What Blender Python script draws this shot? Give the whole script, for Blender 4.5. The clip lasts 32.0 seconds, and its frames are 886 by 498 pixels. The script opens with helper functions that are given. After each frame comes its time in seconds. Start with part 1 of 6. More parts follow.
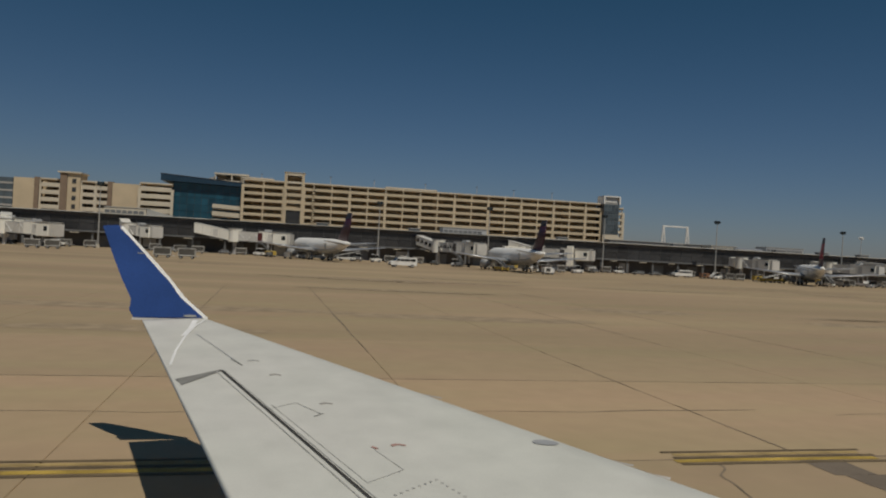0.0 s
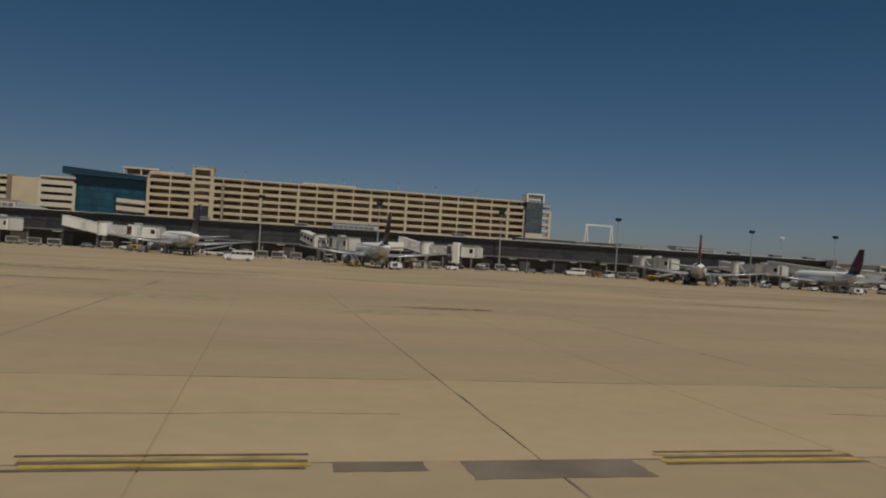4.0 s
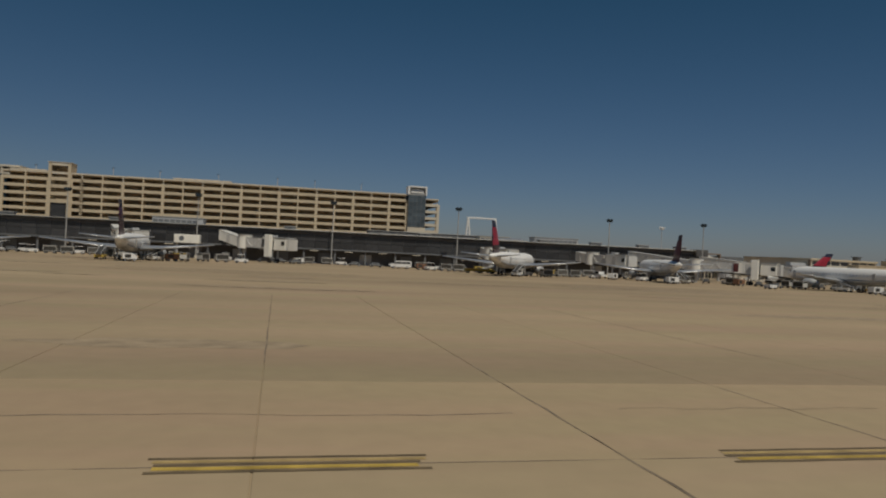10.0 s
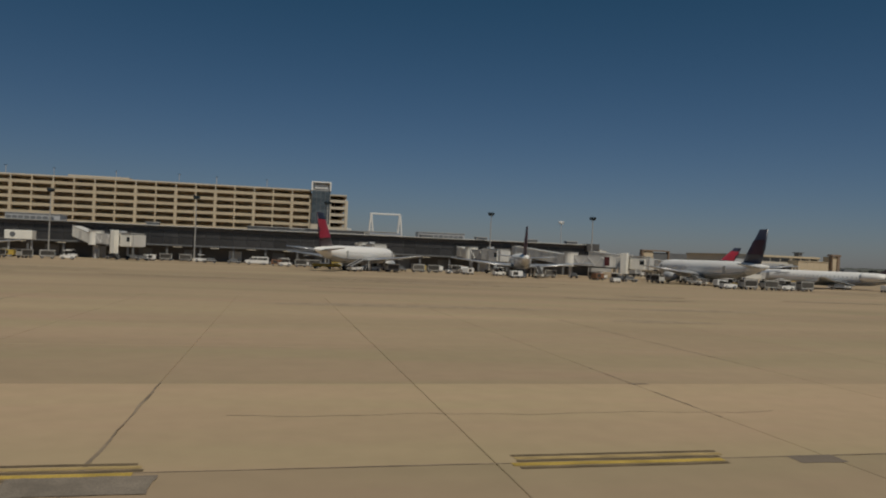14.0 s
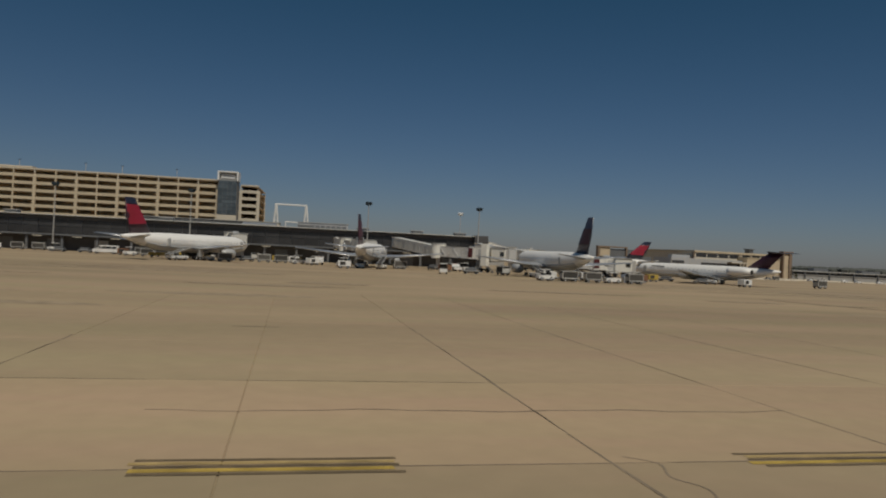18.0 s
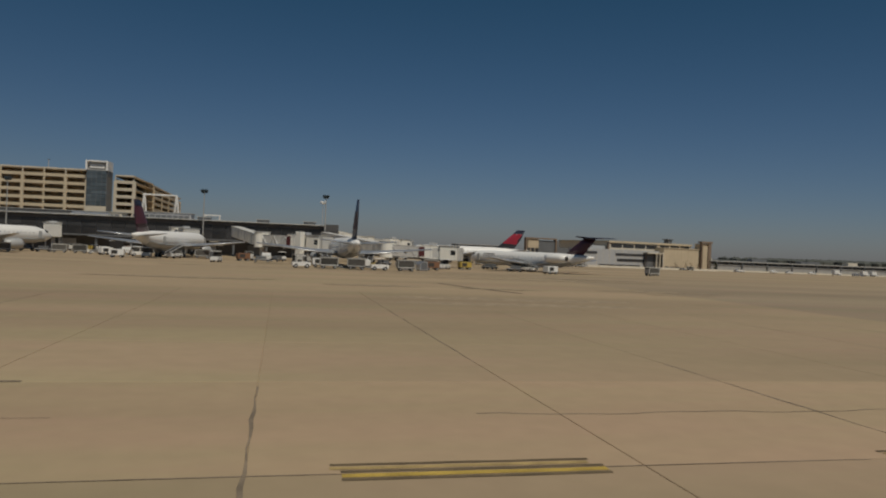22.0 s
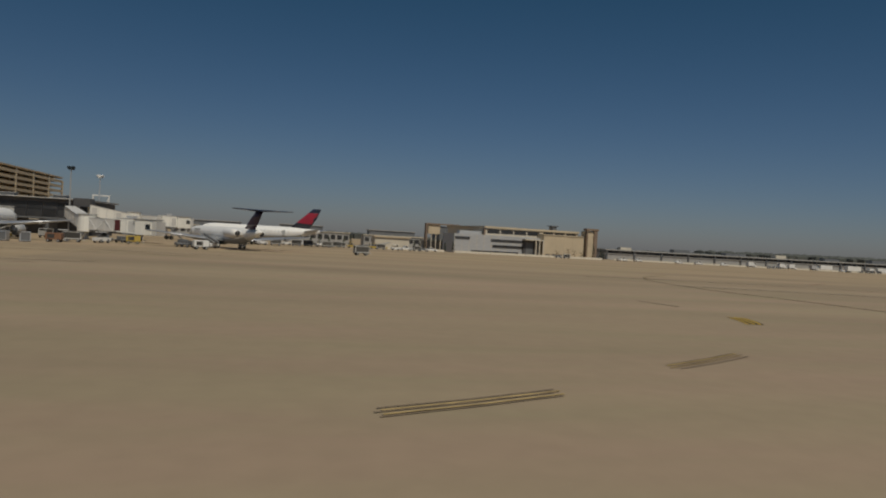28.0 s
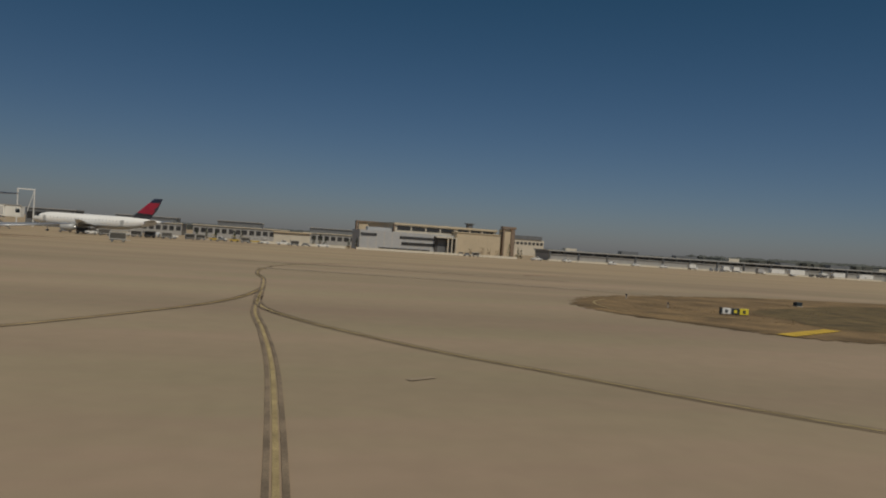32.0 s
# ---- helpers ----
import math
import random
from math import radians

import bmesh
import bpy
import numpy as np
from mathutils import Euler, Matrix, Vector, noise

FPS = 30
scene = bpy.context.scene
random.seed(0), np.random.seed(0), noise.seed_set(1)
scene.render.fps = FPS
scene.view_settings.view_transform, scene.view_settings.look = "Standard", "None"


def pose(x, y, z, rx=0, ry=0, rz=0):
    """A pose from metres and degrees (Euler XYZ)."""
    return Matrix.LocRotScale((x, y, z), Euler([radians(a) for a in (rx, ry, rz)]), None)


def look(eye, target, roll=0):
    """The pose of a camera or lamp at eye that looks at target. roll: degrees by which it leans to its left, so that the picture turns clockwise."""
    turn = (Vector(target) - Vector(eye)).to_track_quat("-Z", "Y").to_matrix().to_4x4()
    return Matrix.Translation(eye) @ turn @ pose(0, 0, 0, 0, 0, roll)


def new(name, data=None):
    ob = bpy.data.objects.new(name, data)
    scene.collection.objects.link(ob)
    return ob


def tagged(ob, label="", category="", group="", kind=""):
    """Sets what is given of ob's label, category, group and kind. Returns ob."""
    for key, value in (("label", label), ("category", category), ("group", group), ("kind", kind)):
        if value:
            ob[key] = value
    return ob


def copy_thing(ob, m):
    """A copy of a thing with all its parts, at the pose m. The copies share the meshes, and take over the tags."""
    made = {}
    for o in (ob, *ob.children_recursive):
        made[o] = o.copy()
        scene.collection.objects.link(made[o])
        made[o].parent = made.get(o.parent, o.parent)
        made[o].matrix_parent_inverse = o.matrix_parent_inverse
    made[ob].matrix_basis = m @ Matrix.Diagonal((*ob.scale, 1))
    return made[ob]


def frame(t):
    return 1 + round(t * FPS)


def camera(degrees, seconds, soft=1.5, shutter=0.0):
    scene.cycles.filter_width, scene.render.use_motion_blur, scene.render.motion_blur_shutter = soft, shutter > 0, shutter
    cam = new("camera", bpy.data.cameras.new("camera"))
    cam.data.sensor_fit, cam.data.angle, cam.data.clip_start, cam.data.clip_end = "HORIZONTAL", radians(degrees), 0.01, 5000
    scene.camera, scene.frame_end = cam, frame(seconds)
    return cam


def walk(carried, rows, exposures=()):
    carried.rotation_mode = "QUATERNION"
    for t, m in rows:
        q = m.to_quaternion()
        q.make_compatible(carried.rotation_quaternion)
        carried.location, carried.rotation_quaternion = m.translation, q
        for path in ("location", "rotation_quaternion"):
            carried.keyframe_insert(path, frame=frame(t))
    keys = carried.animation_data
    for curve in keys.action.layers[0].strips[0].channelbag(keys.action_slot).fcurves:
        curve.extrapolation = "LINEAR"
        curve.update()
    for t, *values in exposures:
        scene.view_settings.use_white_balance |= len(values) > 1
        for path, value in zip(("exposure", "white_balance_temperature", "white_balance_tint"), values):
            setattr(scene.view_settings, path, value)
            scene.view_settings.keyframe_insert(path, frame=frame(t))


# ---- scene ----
cam = camera(63.0, 32.0, 2.0)
PATH = [
    (0, (3.36, 0.20, 3.71), (15.08, 48.81, 3.70), 3.11),
    (0.5, (7.50, 0.17, 3.71), (18.96, 48.84, 3.47), 3.36),
    (1, (11.66, 0.14, 3.71), (23.13, 48.81, 3.44), 2.99),
    (1.5, (15.86, 0.11, 3.71), (27.36, 48.77, 3.56), 2.97),
    (2, (20.07, 0.08, 3.71), (31.76, 48.69, 3.84), 2.74),
    (2.5, (24.21, 0.04, 3.71), (35.92, 48.65, 3.83), 2.63),
    (3, (28.27, -0.01, 3.71), (40.17, 48.55, 3.78), 2.79),
    (3.5, (32.41, -0.06, 3.71), (44.36, 48.49, 3.86), 3.19),
    (5.5, (50.37, -0.21, 3.71), (62.25, 48.35, 3.91), 3.78),
    (6, (54.79, -0.22, 3.71), (66.54, 48.38, 3.88), 3.24),
    (6.5, (59.15, -0.22, 3.71), (70.76, 48.41, 3.78), 3.43),
    (7, (63.56, -0.22, 3.71), (75.13, 48.42, 3.94), 3.46),
    (7.5, (68.06, -0.22, 3.71), (79.44, 48.47, 3.76), 3.35),
    (8, (72.65, -0.22, 3.71), (83.97, 48.49, 3.90), 3.21),
    (8.5, (77.29, -0.22, 3.71), (88.67, 48.47, 4.07), 3.06),
    (9, (81.94, -0.22, 3.71), (93.05, 48.53, 3.96), 3.19),
    (9.5, (86.59, -0.22, 3.71), (97.81, 48.50, 4.07), 3.04),
    (10, (91.23, -0.21, 3.71), (102.39, 48.52, 4.03), 2.77),
    (10.5, (95.85, -0.19, 3.71), (107.03, 48.54, 3.84), 2.66),
    (11, (100.48, -0.17, 3.71), (111.83, 48.53, 3.88), 3.00),
    (11.5, (105.14, -0.15, 3.71), (116.52, 48.54, 3.99), 2.48),
    (12, (109.87, -0.14, 3.71), (121.15, 48.57, 3.88), 2.48),
    (12.5, (114.64, -0.15, 3.71), (125.87, 48.58, 4.03), 2.39),
    (13, (119.42, -0.15, 3.71), (130.52, 48.60, 3.85), 2.44),
    (13.5, (124.19, -0.15, 3.71), (135.27, 48.61, 3.97), 2.51),
    (14, (128.94, -0.14, 3.71), (140.13, 48.59, 4.11), 2.38),
    (14.5, (133.68, -0.12, 3.71), (144.89, 48.61, 4.19), 2.26),
    (16.5, (153.39, -0.04, 3.71), (164.40, 48.74, 3.95), 2.41),
    (17, (158.57, -0.02, 3.71), (169.36, 48.80, 3.86), 2.86),
    (17.5, (163.76, -0.00, 3.71), (174.38, 48.86, 3.98), 2.95),
    (18, (168.96, 0.03, 3.71), (179.29, 48.95, 3.90), 2.80),
    (18.5, (174.13, 0.08, 3.71), (184.46, 49.00, 4.01), 2.65),
    (19, (179.28, 0.14, 3.71), (189.61, 49.06, 3.90), 2.37),
    (19.5, (184.43, 0.22, 3.71), (194.92, 49.11, 4.07), 2.50),
    (20, (189.60, 0.32, 3.71), (200.23, 49.18, 4.07), 2.71),
    (20.5, (194.79, 0.43, 3.71), (205.44, 49.28, 4.03), 2.54),
    (21, (199.99, 0.52, 3.71), (210.71, 49.35, 3.86), 2.70),
    (21.5, (205.20, 0.58, 3.71), (215.98, 49.41, 3.53), 2.91),
    (22, (210.42, 0.63, 3.71), (221.43, 49.40, 3.63), 2.38),
    (22.5, (215.67, 0.64, 3.71), (226.83, 49.38, 3.47), 2.43),
    (23, (220.96, 0.63, 3.71), (232.18, 49.36, 3.37), 1.99),
    (23.5, (226.28, 0.61, 3.71), (237.02, 49.44, 3.25), 2.56),
    (24, (231.63, 0.58, 3.71), (242.32, 49.42, 3.39), 2.34),
    (24.5, (237.02, 0.55, 3.71), (247.88, 49.36, 3.55), 2.69),
    (25, (242.53, 0.52, 3.71), (253.36, 49.33, 3.58), 2.70),
    (25.5, (248.23, 0.50, 3.71), (259.45, 49.22, 4.00), 1.94),
    (27.5, (271.82, 0.43, 3.71), (282.54, 49.26, 3.09), 3.09),
    (28, (277.95, 0.45, 3.71), (288.55, 49.31, 2.98), 3.21),
    (28.5, (284.25, 0.47, 3.71), (294.77, 49.35, 3.08), 2.99),
    (29, (290.57, 0.49, 3.71), (301.01, 49.38, 3.15), 2.92),
    (29.5, (296.79, 0.47, 3.71), (307.17, 49.38, 3.09), 2.74),
    (30, (302.95, 0.45, 3.71), (313.27, 49.37, 3.10), 3.16),
    (30.5, (309.13, 0.43, 3.71), (319.26, 49.39, 3.11), 3.33),
    (31, (315.38, 0.43, 3.71), (325.37, 49.41, 3.09), 3.58),
    (31.5, (321.68, 0.44, 3.71), (331.66, 49.43, 3.22), 3.56),
    (32, (328.02, 0.46, 3.71), (337.70, 49.51, 3.16), 3.84),
]


# exposure and white balance hold still
walk(cam, [(t, look(eye, target, roll)) for t, eye, target, roll in PATH], exposures=[(0.0, -0.85), (32.0, -0.85)])

# ---- world and sun ----
SUN_EL, SUN_AZ = 58.0, (0.23, -0.97)          # the sun stands behind the camera, a little towards the nose
world = bpy.data.worlds.new("sky")
scene.world = world
world.use_nodes = True
wn, wl = world.node_tree.nodes, world.node_tree.links
sky = wn.new("ShaderNodeTexSky")
sky.sky_type, sky.sun_disc = "NISHITA", False
sky.sun_elevation = radians(SUN_EL)
sky.sun_rotation = math.atan2(-SUN_AZ[0], SUN_AZ[1])
sky.altitude, sky.air_density, sky.dust_density, sky.ozone_density = 300, 1.0, 0.6, 3.0
tint, deep, height, up = wn.new("ShaderNodeMixRGB"), wn.new("ShaderNodeMixRGB"), wn.new("ShaderNodeSeparateXYZ"), wn.new("ShaderNodeTexCoord")
deep.inputs["Color1"].default_value, deep.inputs["Color2"].default_value = (0.85, 0.865, 1.06, 1), (0.425, 0.785, 0.885, 1)
reach = wn.new("ShaderNodeMapRange")
reach.inputs["From Max"].default_value = 0.34
wl.new(up.outputs["Generated"], height.inputs[0])
wl.new(height.outputs["Z"], reach.inputs["Value"])
wl.new(reach.outputs[0], deep.inputs["Fac"])
tint.blend_type, tint.inputs["Fac"].default_value = "MULTIPLY", 1.0
wl.new(deep.outputs[0], tint.inputs["Color2"])
wl.new(sky.outputs[0], tint.inputs["Color1"])
wl.new(tint.outputs[0], wn["Background"].inputs["Color"])
wn["Background"].inputs["Strength"].default_value = 0.055

sun_data = bpy.data.lights.new("sun", "SUN")
sun_data.energy, sun_data.angle, sun_data.color = 4.6, radians(0.53), (1.0, 0.93, 0.80)
c = math.cos(radians(SUN_EL))
sun = new("sun", sun_data)
sun.matrix_world = look((SUN_AZ[0] * c * 50, SUN_AZ[1] * c * 50, math.sin(radians(SUN_EL)) * 50), (0, 0, 0))


# ---- materials ----
def material(name, base, rough=0.6, metal=0.0, vary=0.12, scale=1.0, fine=0.06, bump=0.0, random_tone=0.0, streak=None, placed=False, worn=None, blots=0.0):
    """Two scales of tone on a base colour, with fine relief. streak: stretch of the large pattern along x, y, z. placed: the pattern lies in the world, over many pieces. worn: a second colour towards the taxiway. blots: drift between rosy and olive patches."""
    m = bpy.data.materials.new(name)
    m.use_nodes = True
    n, l = m.node_tree.nodes, m.node_tree.links
    b = n["Principled BSDF"]
    b.inputs["Roughness"].default_value, b.inputs["Metallic"].default_value = rough, metal
    co = n.new("ShaderNodeNewGeometry" if placed else "ShaderNodeTexCoord")
    spot = co.outputs["Position" if placed else "Object"]
    mp = n.new("ShaderNodeMapping")
    mp.inputs["Scale"].default_value = streak or (1, 1, 1)
    l.new(spot, mp.inputs["Vector"])
    big, small = n.new("ShaderNodeTexNoise"), n.new("ShaderNodeTexNoise")
    big.inputs["Scale"].default_value, big.inputs["Detail"].default_value = 0.35 * scale, 5
    small.inputs["Scale"].default_value, small.inputs["Detail"].default_value = 9.0 * scale, 3
    l.new(mp.outputs[0], big.inputs["Vector"]), l.new(spot, small.inputs["Vector"])

    def ranged(src, amount):
        r = n.new("ShaderNodeMapRange")
        r.inputs["From Min"].default_value, r.inputs["From Max"].default_value = 0.3, 0.7
        r.inputs["To Min"].default_value, r.inputs["To Max"].default_value = 1 - amount, 1 + amount
        l.new(src, r.inputs["Value"])
        return r.outputs[0]

    tone = n.new("ShaderNodeMath")
    tone.operation = "MULTIPLY"
    l.new(ranged(big.outputs[0], vary), tone.inputs[0]), l.new(ranged(small.outputs[0], fine), tone.inputs[1])
    out = tone.outputs[0]
    if random_tone:
        info, r = n.new("ShaderNodeObjectInfo"), n.new("ShaderNodeMapRange")
        r.inputs["To Min"].default_value, r.inputs["To Max"].default_value = 1 - random_tone, 1 + random_tone
        l.new(info.outputs["Random"], r.inputs["Value"])
        t2 = n.new("ShaderNodeMath")
        t2.operation = "MULTIPLY"
        l.new(out, t2.inputs[0]), l.new(r.outputs[0], t2.inputs[1])
        out = t2.outputs[0]
    mul = n.new("ShaderNodeVectorMath")
    mul.operation = "SCALE"
    mul.inputs[0].default_value = base[:3]
    l.new(out, mul.inputs["Scale"])
    if worn:
        split, mix, both = n.new("ShaderNodeSeparateXYZ"), n.new("ShaderNodeMix"), n.new("ShaderNodeMath")
        l.new(spot, split.inputs[0])
        ends = []
        for axis, lo, hi in (("X", 251.6, 252.6), ("Y", 150, 70)):
            r = n.new("ShaderNodeMapRange")
            r.inputs["From Min"].default_value, r.inputs["From Max"].default_value = lo, hi
            l.new(split.outputs[axis], r.inputs["Value"])
            ends.append(r.outputs[0])
        both.operation = "MULTIPLY"
        l.new(ends[0], both.inputs[0]), l.new(ends[1], both.inputs[1])
        mix.data_type = "VECTOR"
        for socket, tone3 in zip([i for i in mix.inputs if i.type == "VECTOR" and i.name in "AB"], (base[:3], worn)):
            socket.default_value = tone3
        l.new(both.outputs[0], mix.inputs["Factor"])
        l.new([o for o in mix.outputs if o.type == "VECTOR"][0], mul.inputs[0])
    colour = mul.outputs[0]
    if blots:
        wide, drift, hue, stained = n.new("ShaderNodeTexNoise"), n.new("ShaderNodeMapRange"), n.new("ShaderNodeMixRGB"), n.new("ShaderNodeVectorMath")
        wide.inputs["Scale"].default_value, wide.inputs["Detail"].default_value, wide.inputs["Roughness"].default_value = 0.14, 6, 0.62
        drift.inputs["From Min"].default_value, drift.inputs["From Max"].default_value = 0.36, 0.64
        hue.inputs["Color1"].default_value = (1 + blots, 1 - blots * 0.3, 1 + blots * 0.5, 1)
        hue.inputs["Color2"].default_value = (1 - blots, 1.0, 1 - blots * 1.2, 1)
        stained.operation = "MULTIPLY"
        l.new(mp.outputs[0], wide.inputs["Vector"]), l.new(wide.outputs[0], drift.inputs["Value"]), l.new(drift.outputs[0], hue.inputs["Fac"])
        l.new(colour, stained.inputs[0]), l.new(hue.outputs[0], stained.inputs[1])
        colour = stained.outputs[0]
    l.new(colour, b.inputs["Base Color"])
    if bump:
        bp = n.new("ShaderNodeBump")
        bp.inputs["Strength"].default_value, bp.inputs["Distance"].default_value = bump, 0.02
        l.new(small.outputs[0], bp.inputs["Height"]), l.new(bp.outputs[0], b.inputs["Normal"])
    return m


M_CONC = material("apron concrete", (0.356, 0.268, 0.165), 0.9, vary=0.17, scale=0.13, fine=0.035, bump=0.12, random_tone=0.02, streak=(0.25, 1.5, 1), placed=True, worn=(0.298, 0.229, 0.150), blots=0.04)
M_CONCBRIGHT = material("newer apron concrete", (0.408, 0.301, 0.185), 0.9, vary=0.12, scale=0.16, fine=0.035, bump=0.12, random_tone=0.025, streak=(0.25, 1.5, 1), placed=True, blots=0.045)
M_GROUND = material("apron far", (0.356, 0.268, 0.165), 0.9, vary=0.17, scale=0.13, fine=0.035, bump=0.12, streak=(0.25, 1.5, 1), placed=True, worn=(0.298, 0.229, 0.150), blots=0.04)
M_SEAM = material("wing seam", (0.47, 0.46, 0.43), 0.6, vary=0.25, scale=6)
M_SEAMDARK = material("dark seam", (0.22, 0.215, 0.20), 0.7, vary=0.3, scale=8)
M_CHIP = material("chipped wing paint", (0.44, 0.41, 0.38), 0.6, vary=0.3, scale=6)
# near-white without metal: sun glint on polished metal put into the colour
M_GLINT = material("glint white", (0.95, 0.94, 0.92), 0.3)
M_PATCH = material("asphalt patch", (0.17, 0.135, 0.10), 0.9, vary=0.2, scale=2, bump=0.4)
M_CRACK = material("sealed crack", (0.232, 0.178, 0.120), 0.8, vary=0.35, scale=2.5, fine=0.15, placed=True)
M_PATCHPALE = material("worn asphalt skin", (0.20, 0.165, 0.125), 0.9, vary=0.25, scale=4, fine=0.2, bump=0.3)
M_BLACKPAINT = material("black backing paint", (0.075, 0.065, 0.055), 0.8, vary=0.3, scale=4, fine=0.2)
M_YELLOWWORN = material("worn yellow paint", (0.40, 0.285, 0.115), 0.75, vary=0.3, scale=4, fine=0.2)
M_YELLOW = material("yellow paint", (0.44, 0.30, 0.06), 0.7, vary=0.3, scale=4, fine=0.2)
M_TAXI = material("worn taxi line paint", (0.345, 0.262, 0.125), 0.75, vary=0.3, scale=3, fine=0.2)
M_TAXIEDGE = material("worn dark line border", (0.195, 0.145, 0.094), 0.8, vary=0.35, scale=2, fine=0.2)
M_REDDASH = material("faded red paint", (0.30, 0.165, 0.11), 0.8, vary=0.3, scale=3, fine=0.2)
M_STREAK = material("soft tyre streak", (0.305, 0.238, 0.160), 0.9, vary=0.15, scale=1)
M_SCAR = material("worn tar scar", (0.21, 0.162, 0.108), 0.85, vary=0.25, scale=3)
M_EDGEPAINT = material("bright yellow paint", (0.55, 0.36, 0.04), 0.7, vary=0.25, scale=4, fine=0.15)
M_BLACK = material("black paint", (0.15, 0.11, 0.06), 0.8, vary=0.3, scale=4, fine=0.2)
M_TYREMARK = material("tyre marks", (0.328, 0.250, 0.160), 0.85, vary=0.2, scale=3, fine=0.15)
M_DARKGRASS = material("dark grass", (0.125, 0.088, 0.036), 0.95, vary=0.5, scale=1.5, fine=0.3, bump=0.5)
M_GRASS = material("dry grass", (0.190, 0.124, 0.056), 0.95, vary=0.42, scale=0.8, fine=0.3, bump=0.6)
M_BEIGE = material("beige precast", (0.51, 0.425, 0.30), 0.8, vary=0.07, scale=0.6, fine=0.04, bump=0.1, random_tone=0.04)
M_PALE = material("pale precast", (0.56, 0.50, 0.40), 0.8, vary=0.07, scale=0.6, fine=0.04)
M_TAN = material("tan panel", (0.52, 0.425, 0.295), 0.8, vary=0.08, scale=0.5, fine=0.04)
M_DARKCONC = material("garage deck", (0.55, 0.43, 0.28), 0.9, vary=0.2)
M_BROWN = material("brown brick", (0.22, 0.16, 0.115), 0.85, vary=0.1, scale=2)
M_GREYWALL = material("grey metal cladding", (0.43, 0.43, 0.43), 0.55, 0.1, vary=0.06, streak=(1, 1, 4))
M_LOUVRE = material("dark grey louvre", (0.16, 0.165, 0.17), 0.5, 0.2)
M_TERMEAVE = material("white eave", (0.62, 0.60, 0.56), 0.5, vary=0.1)
M_EAVE = material("pale eave", (0.36, 0.35, 0.33), 0.55, vary=0.08)
M_DARKWALL = material("dark cladding", (0.080, 0.076, 0.074), 0.6, vary=0.2)
M_CURTAIN = material("tinted curtain glass", (0.045, 0.045, 0.047), 0.16, vary=0.2, random_tone=0.25)
M_LIFTGLASS = material("grey lift glass", (0.08, 0.10, 0.115), 0.15, vary=0.2, random_tone=0.25)
M_BLUEGLASS = material("blue curtain glass", (0.014, 0.065, 0.10), 0.13, vary=0.2, random_tone=0.25)
M_BLUEMETAL = material("dark blue roof metal", (0.020, 0.050, 0.085), 0.4, 0.2, vary=0.15, scale=0.4)
M_MULLION = material("dark mullion", (0.07, 0.07, 0.075), 0.5, 0.3)
M_ROOF = material("grey roof membrane", (0.34, 0.33, 0.31), 0.9, vary=0.12)
M_WHITE = material("white paint", (0.74, 0.73, 0.70), 0.45, vary=0.07, scale=1.2, fine=0.03)
M_FUSE = material("white aircraft paint", (0.82, 0.80, 0.76), 0.42, vary=0.05, scale=0.6, fine=0.02, streak=(0.3, 1, 1))
M_BELLY = material("grey belly paint", (0.42, 0.42, 0.41), 0.35, vary=0.08, scale=0.7)
M_ALU = material("bare aluminium", (0.60, 0.60, 0.60), 0.38, 0.7, vary=0.1, scale=1.5)
M_WINDOW = material("grey cabin window", (0.34, 0.34, 0.35), 0.3)
M_FIN = material("dark fin paint", (0.038, 0.040, 0.060), 0.35, vary=0.1)
M_FINMAROON = material("dark maroon fin paint", (0.055, 0.018, 0.034), 0.4, vary=0.15)
# darker copy of the red paint, with the fin's shade in its colour
M_SHADEDRED = material("red fin paint darkened as shade", (0.09, 0.020, 0.036), 0.4, vary=0.15)
M_NAVY = material("navy paint", (0.020, 0.026, 0.055), 0.35, vary=0.1)
M_RED = material("red paint", (0.32, 0.020, 0.042), 0.4, vary=0.1)
M_BRIDGE = material("cream jet bridge", (0.80, 0.77, 0.69), 0.55, vary=0.10, scale=0.8, fine=0.04, streak=(1, 1, 0.3))
M_BRIDGE2 = material("grey jet bridge panel", (0.58, 0.56, 0.52), 0.55, vary=0.10, scale=0.8)
M_STEEL = material("galvanised steel", (0.46, 0.46, 0.46), 0.5, 0.3, vary=0.1, scale=2)
M_DARK = material("dark underside", (0.048, 0.045, 0.042), 0.8, vary=0.15)
M_RUBBER = material("rubber", (0.02, 0.02, 0.02), 0.9)
M_GLASS = material("vehicle glass", (0.02, 0.025, 0.03), 0.08)
M_MAROON = material("maroon panel", (0.10, 0.02, 0.02), 0.6)
M_EQYELLOW = material("equipment yellow", (0.46, 0.33, 0.07), 0.5, vary=0.12)
M_EQORANGE = material("equipment orange", (0.22, 0.11, 0.06), 0.5)
M_LAMP = material("dark lamp housing", (0.035, 0.05, 0.06), 0.5, 0.2)
M_WING = material("light grey wing paint", (0.625, 0.615, 0.572), 0.5, vary=0.06, scale=7.0, fine=0.025, blots=0.015)
M_WINGBLUE = material("blue winglet paint", (0.026, 0.066, 0.235), 0.3, vary=0.18, scale=3)
M_LEAF = material("conifer needles", (0.035, 0.05, 0.025), 0.9, vary=0.3, scale=4)
M_SHRUB = material("dry shrub leaves", (0.15, 0.10, 0.055), 0.9, vary=0.3, scale=4)
# base lifted: distance haze is mixed into the foliage colour
M_WOOD = material("hazed far woods", (0.085, 0.09, 0.08), 0.95, vary=0.25, scale=0.2)
M_SIGNYEL = material("sign yellow", (0.75, 0.62, 0.05), 0.5)


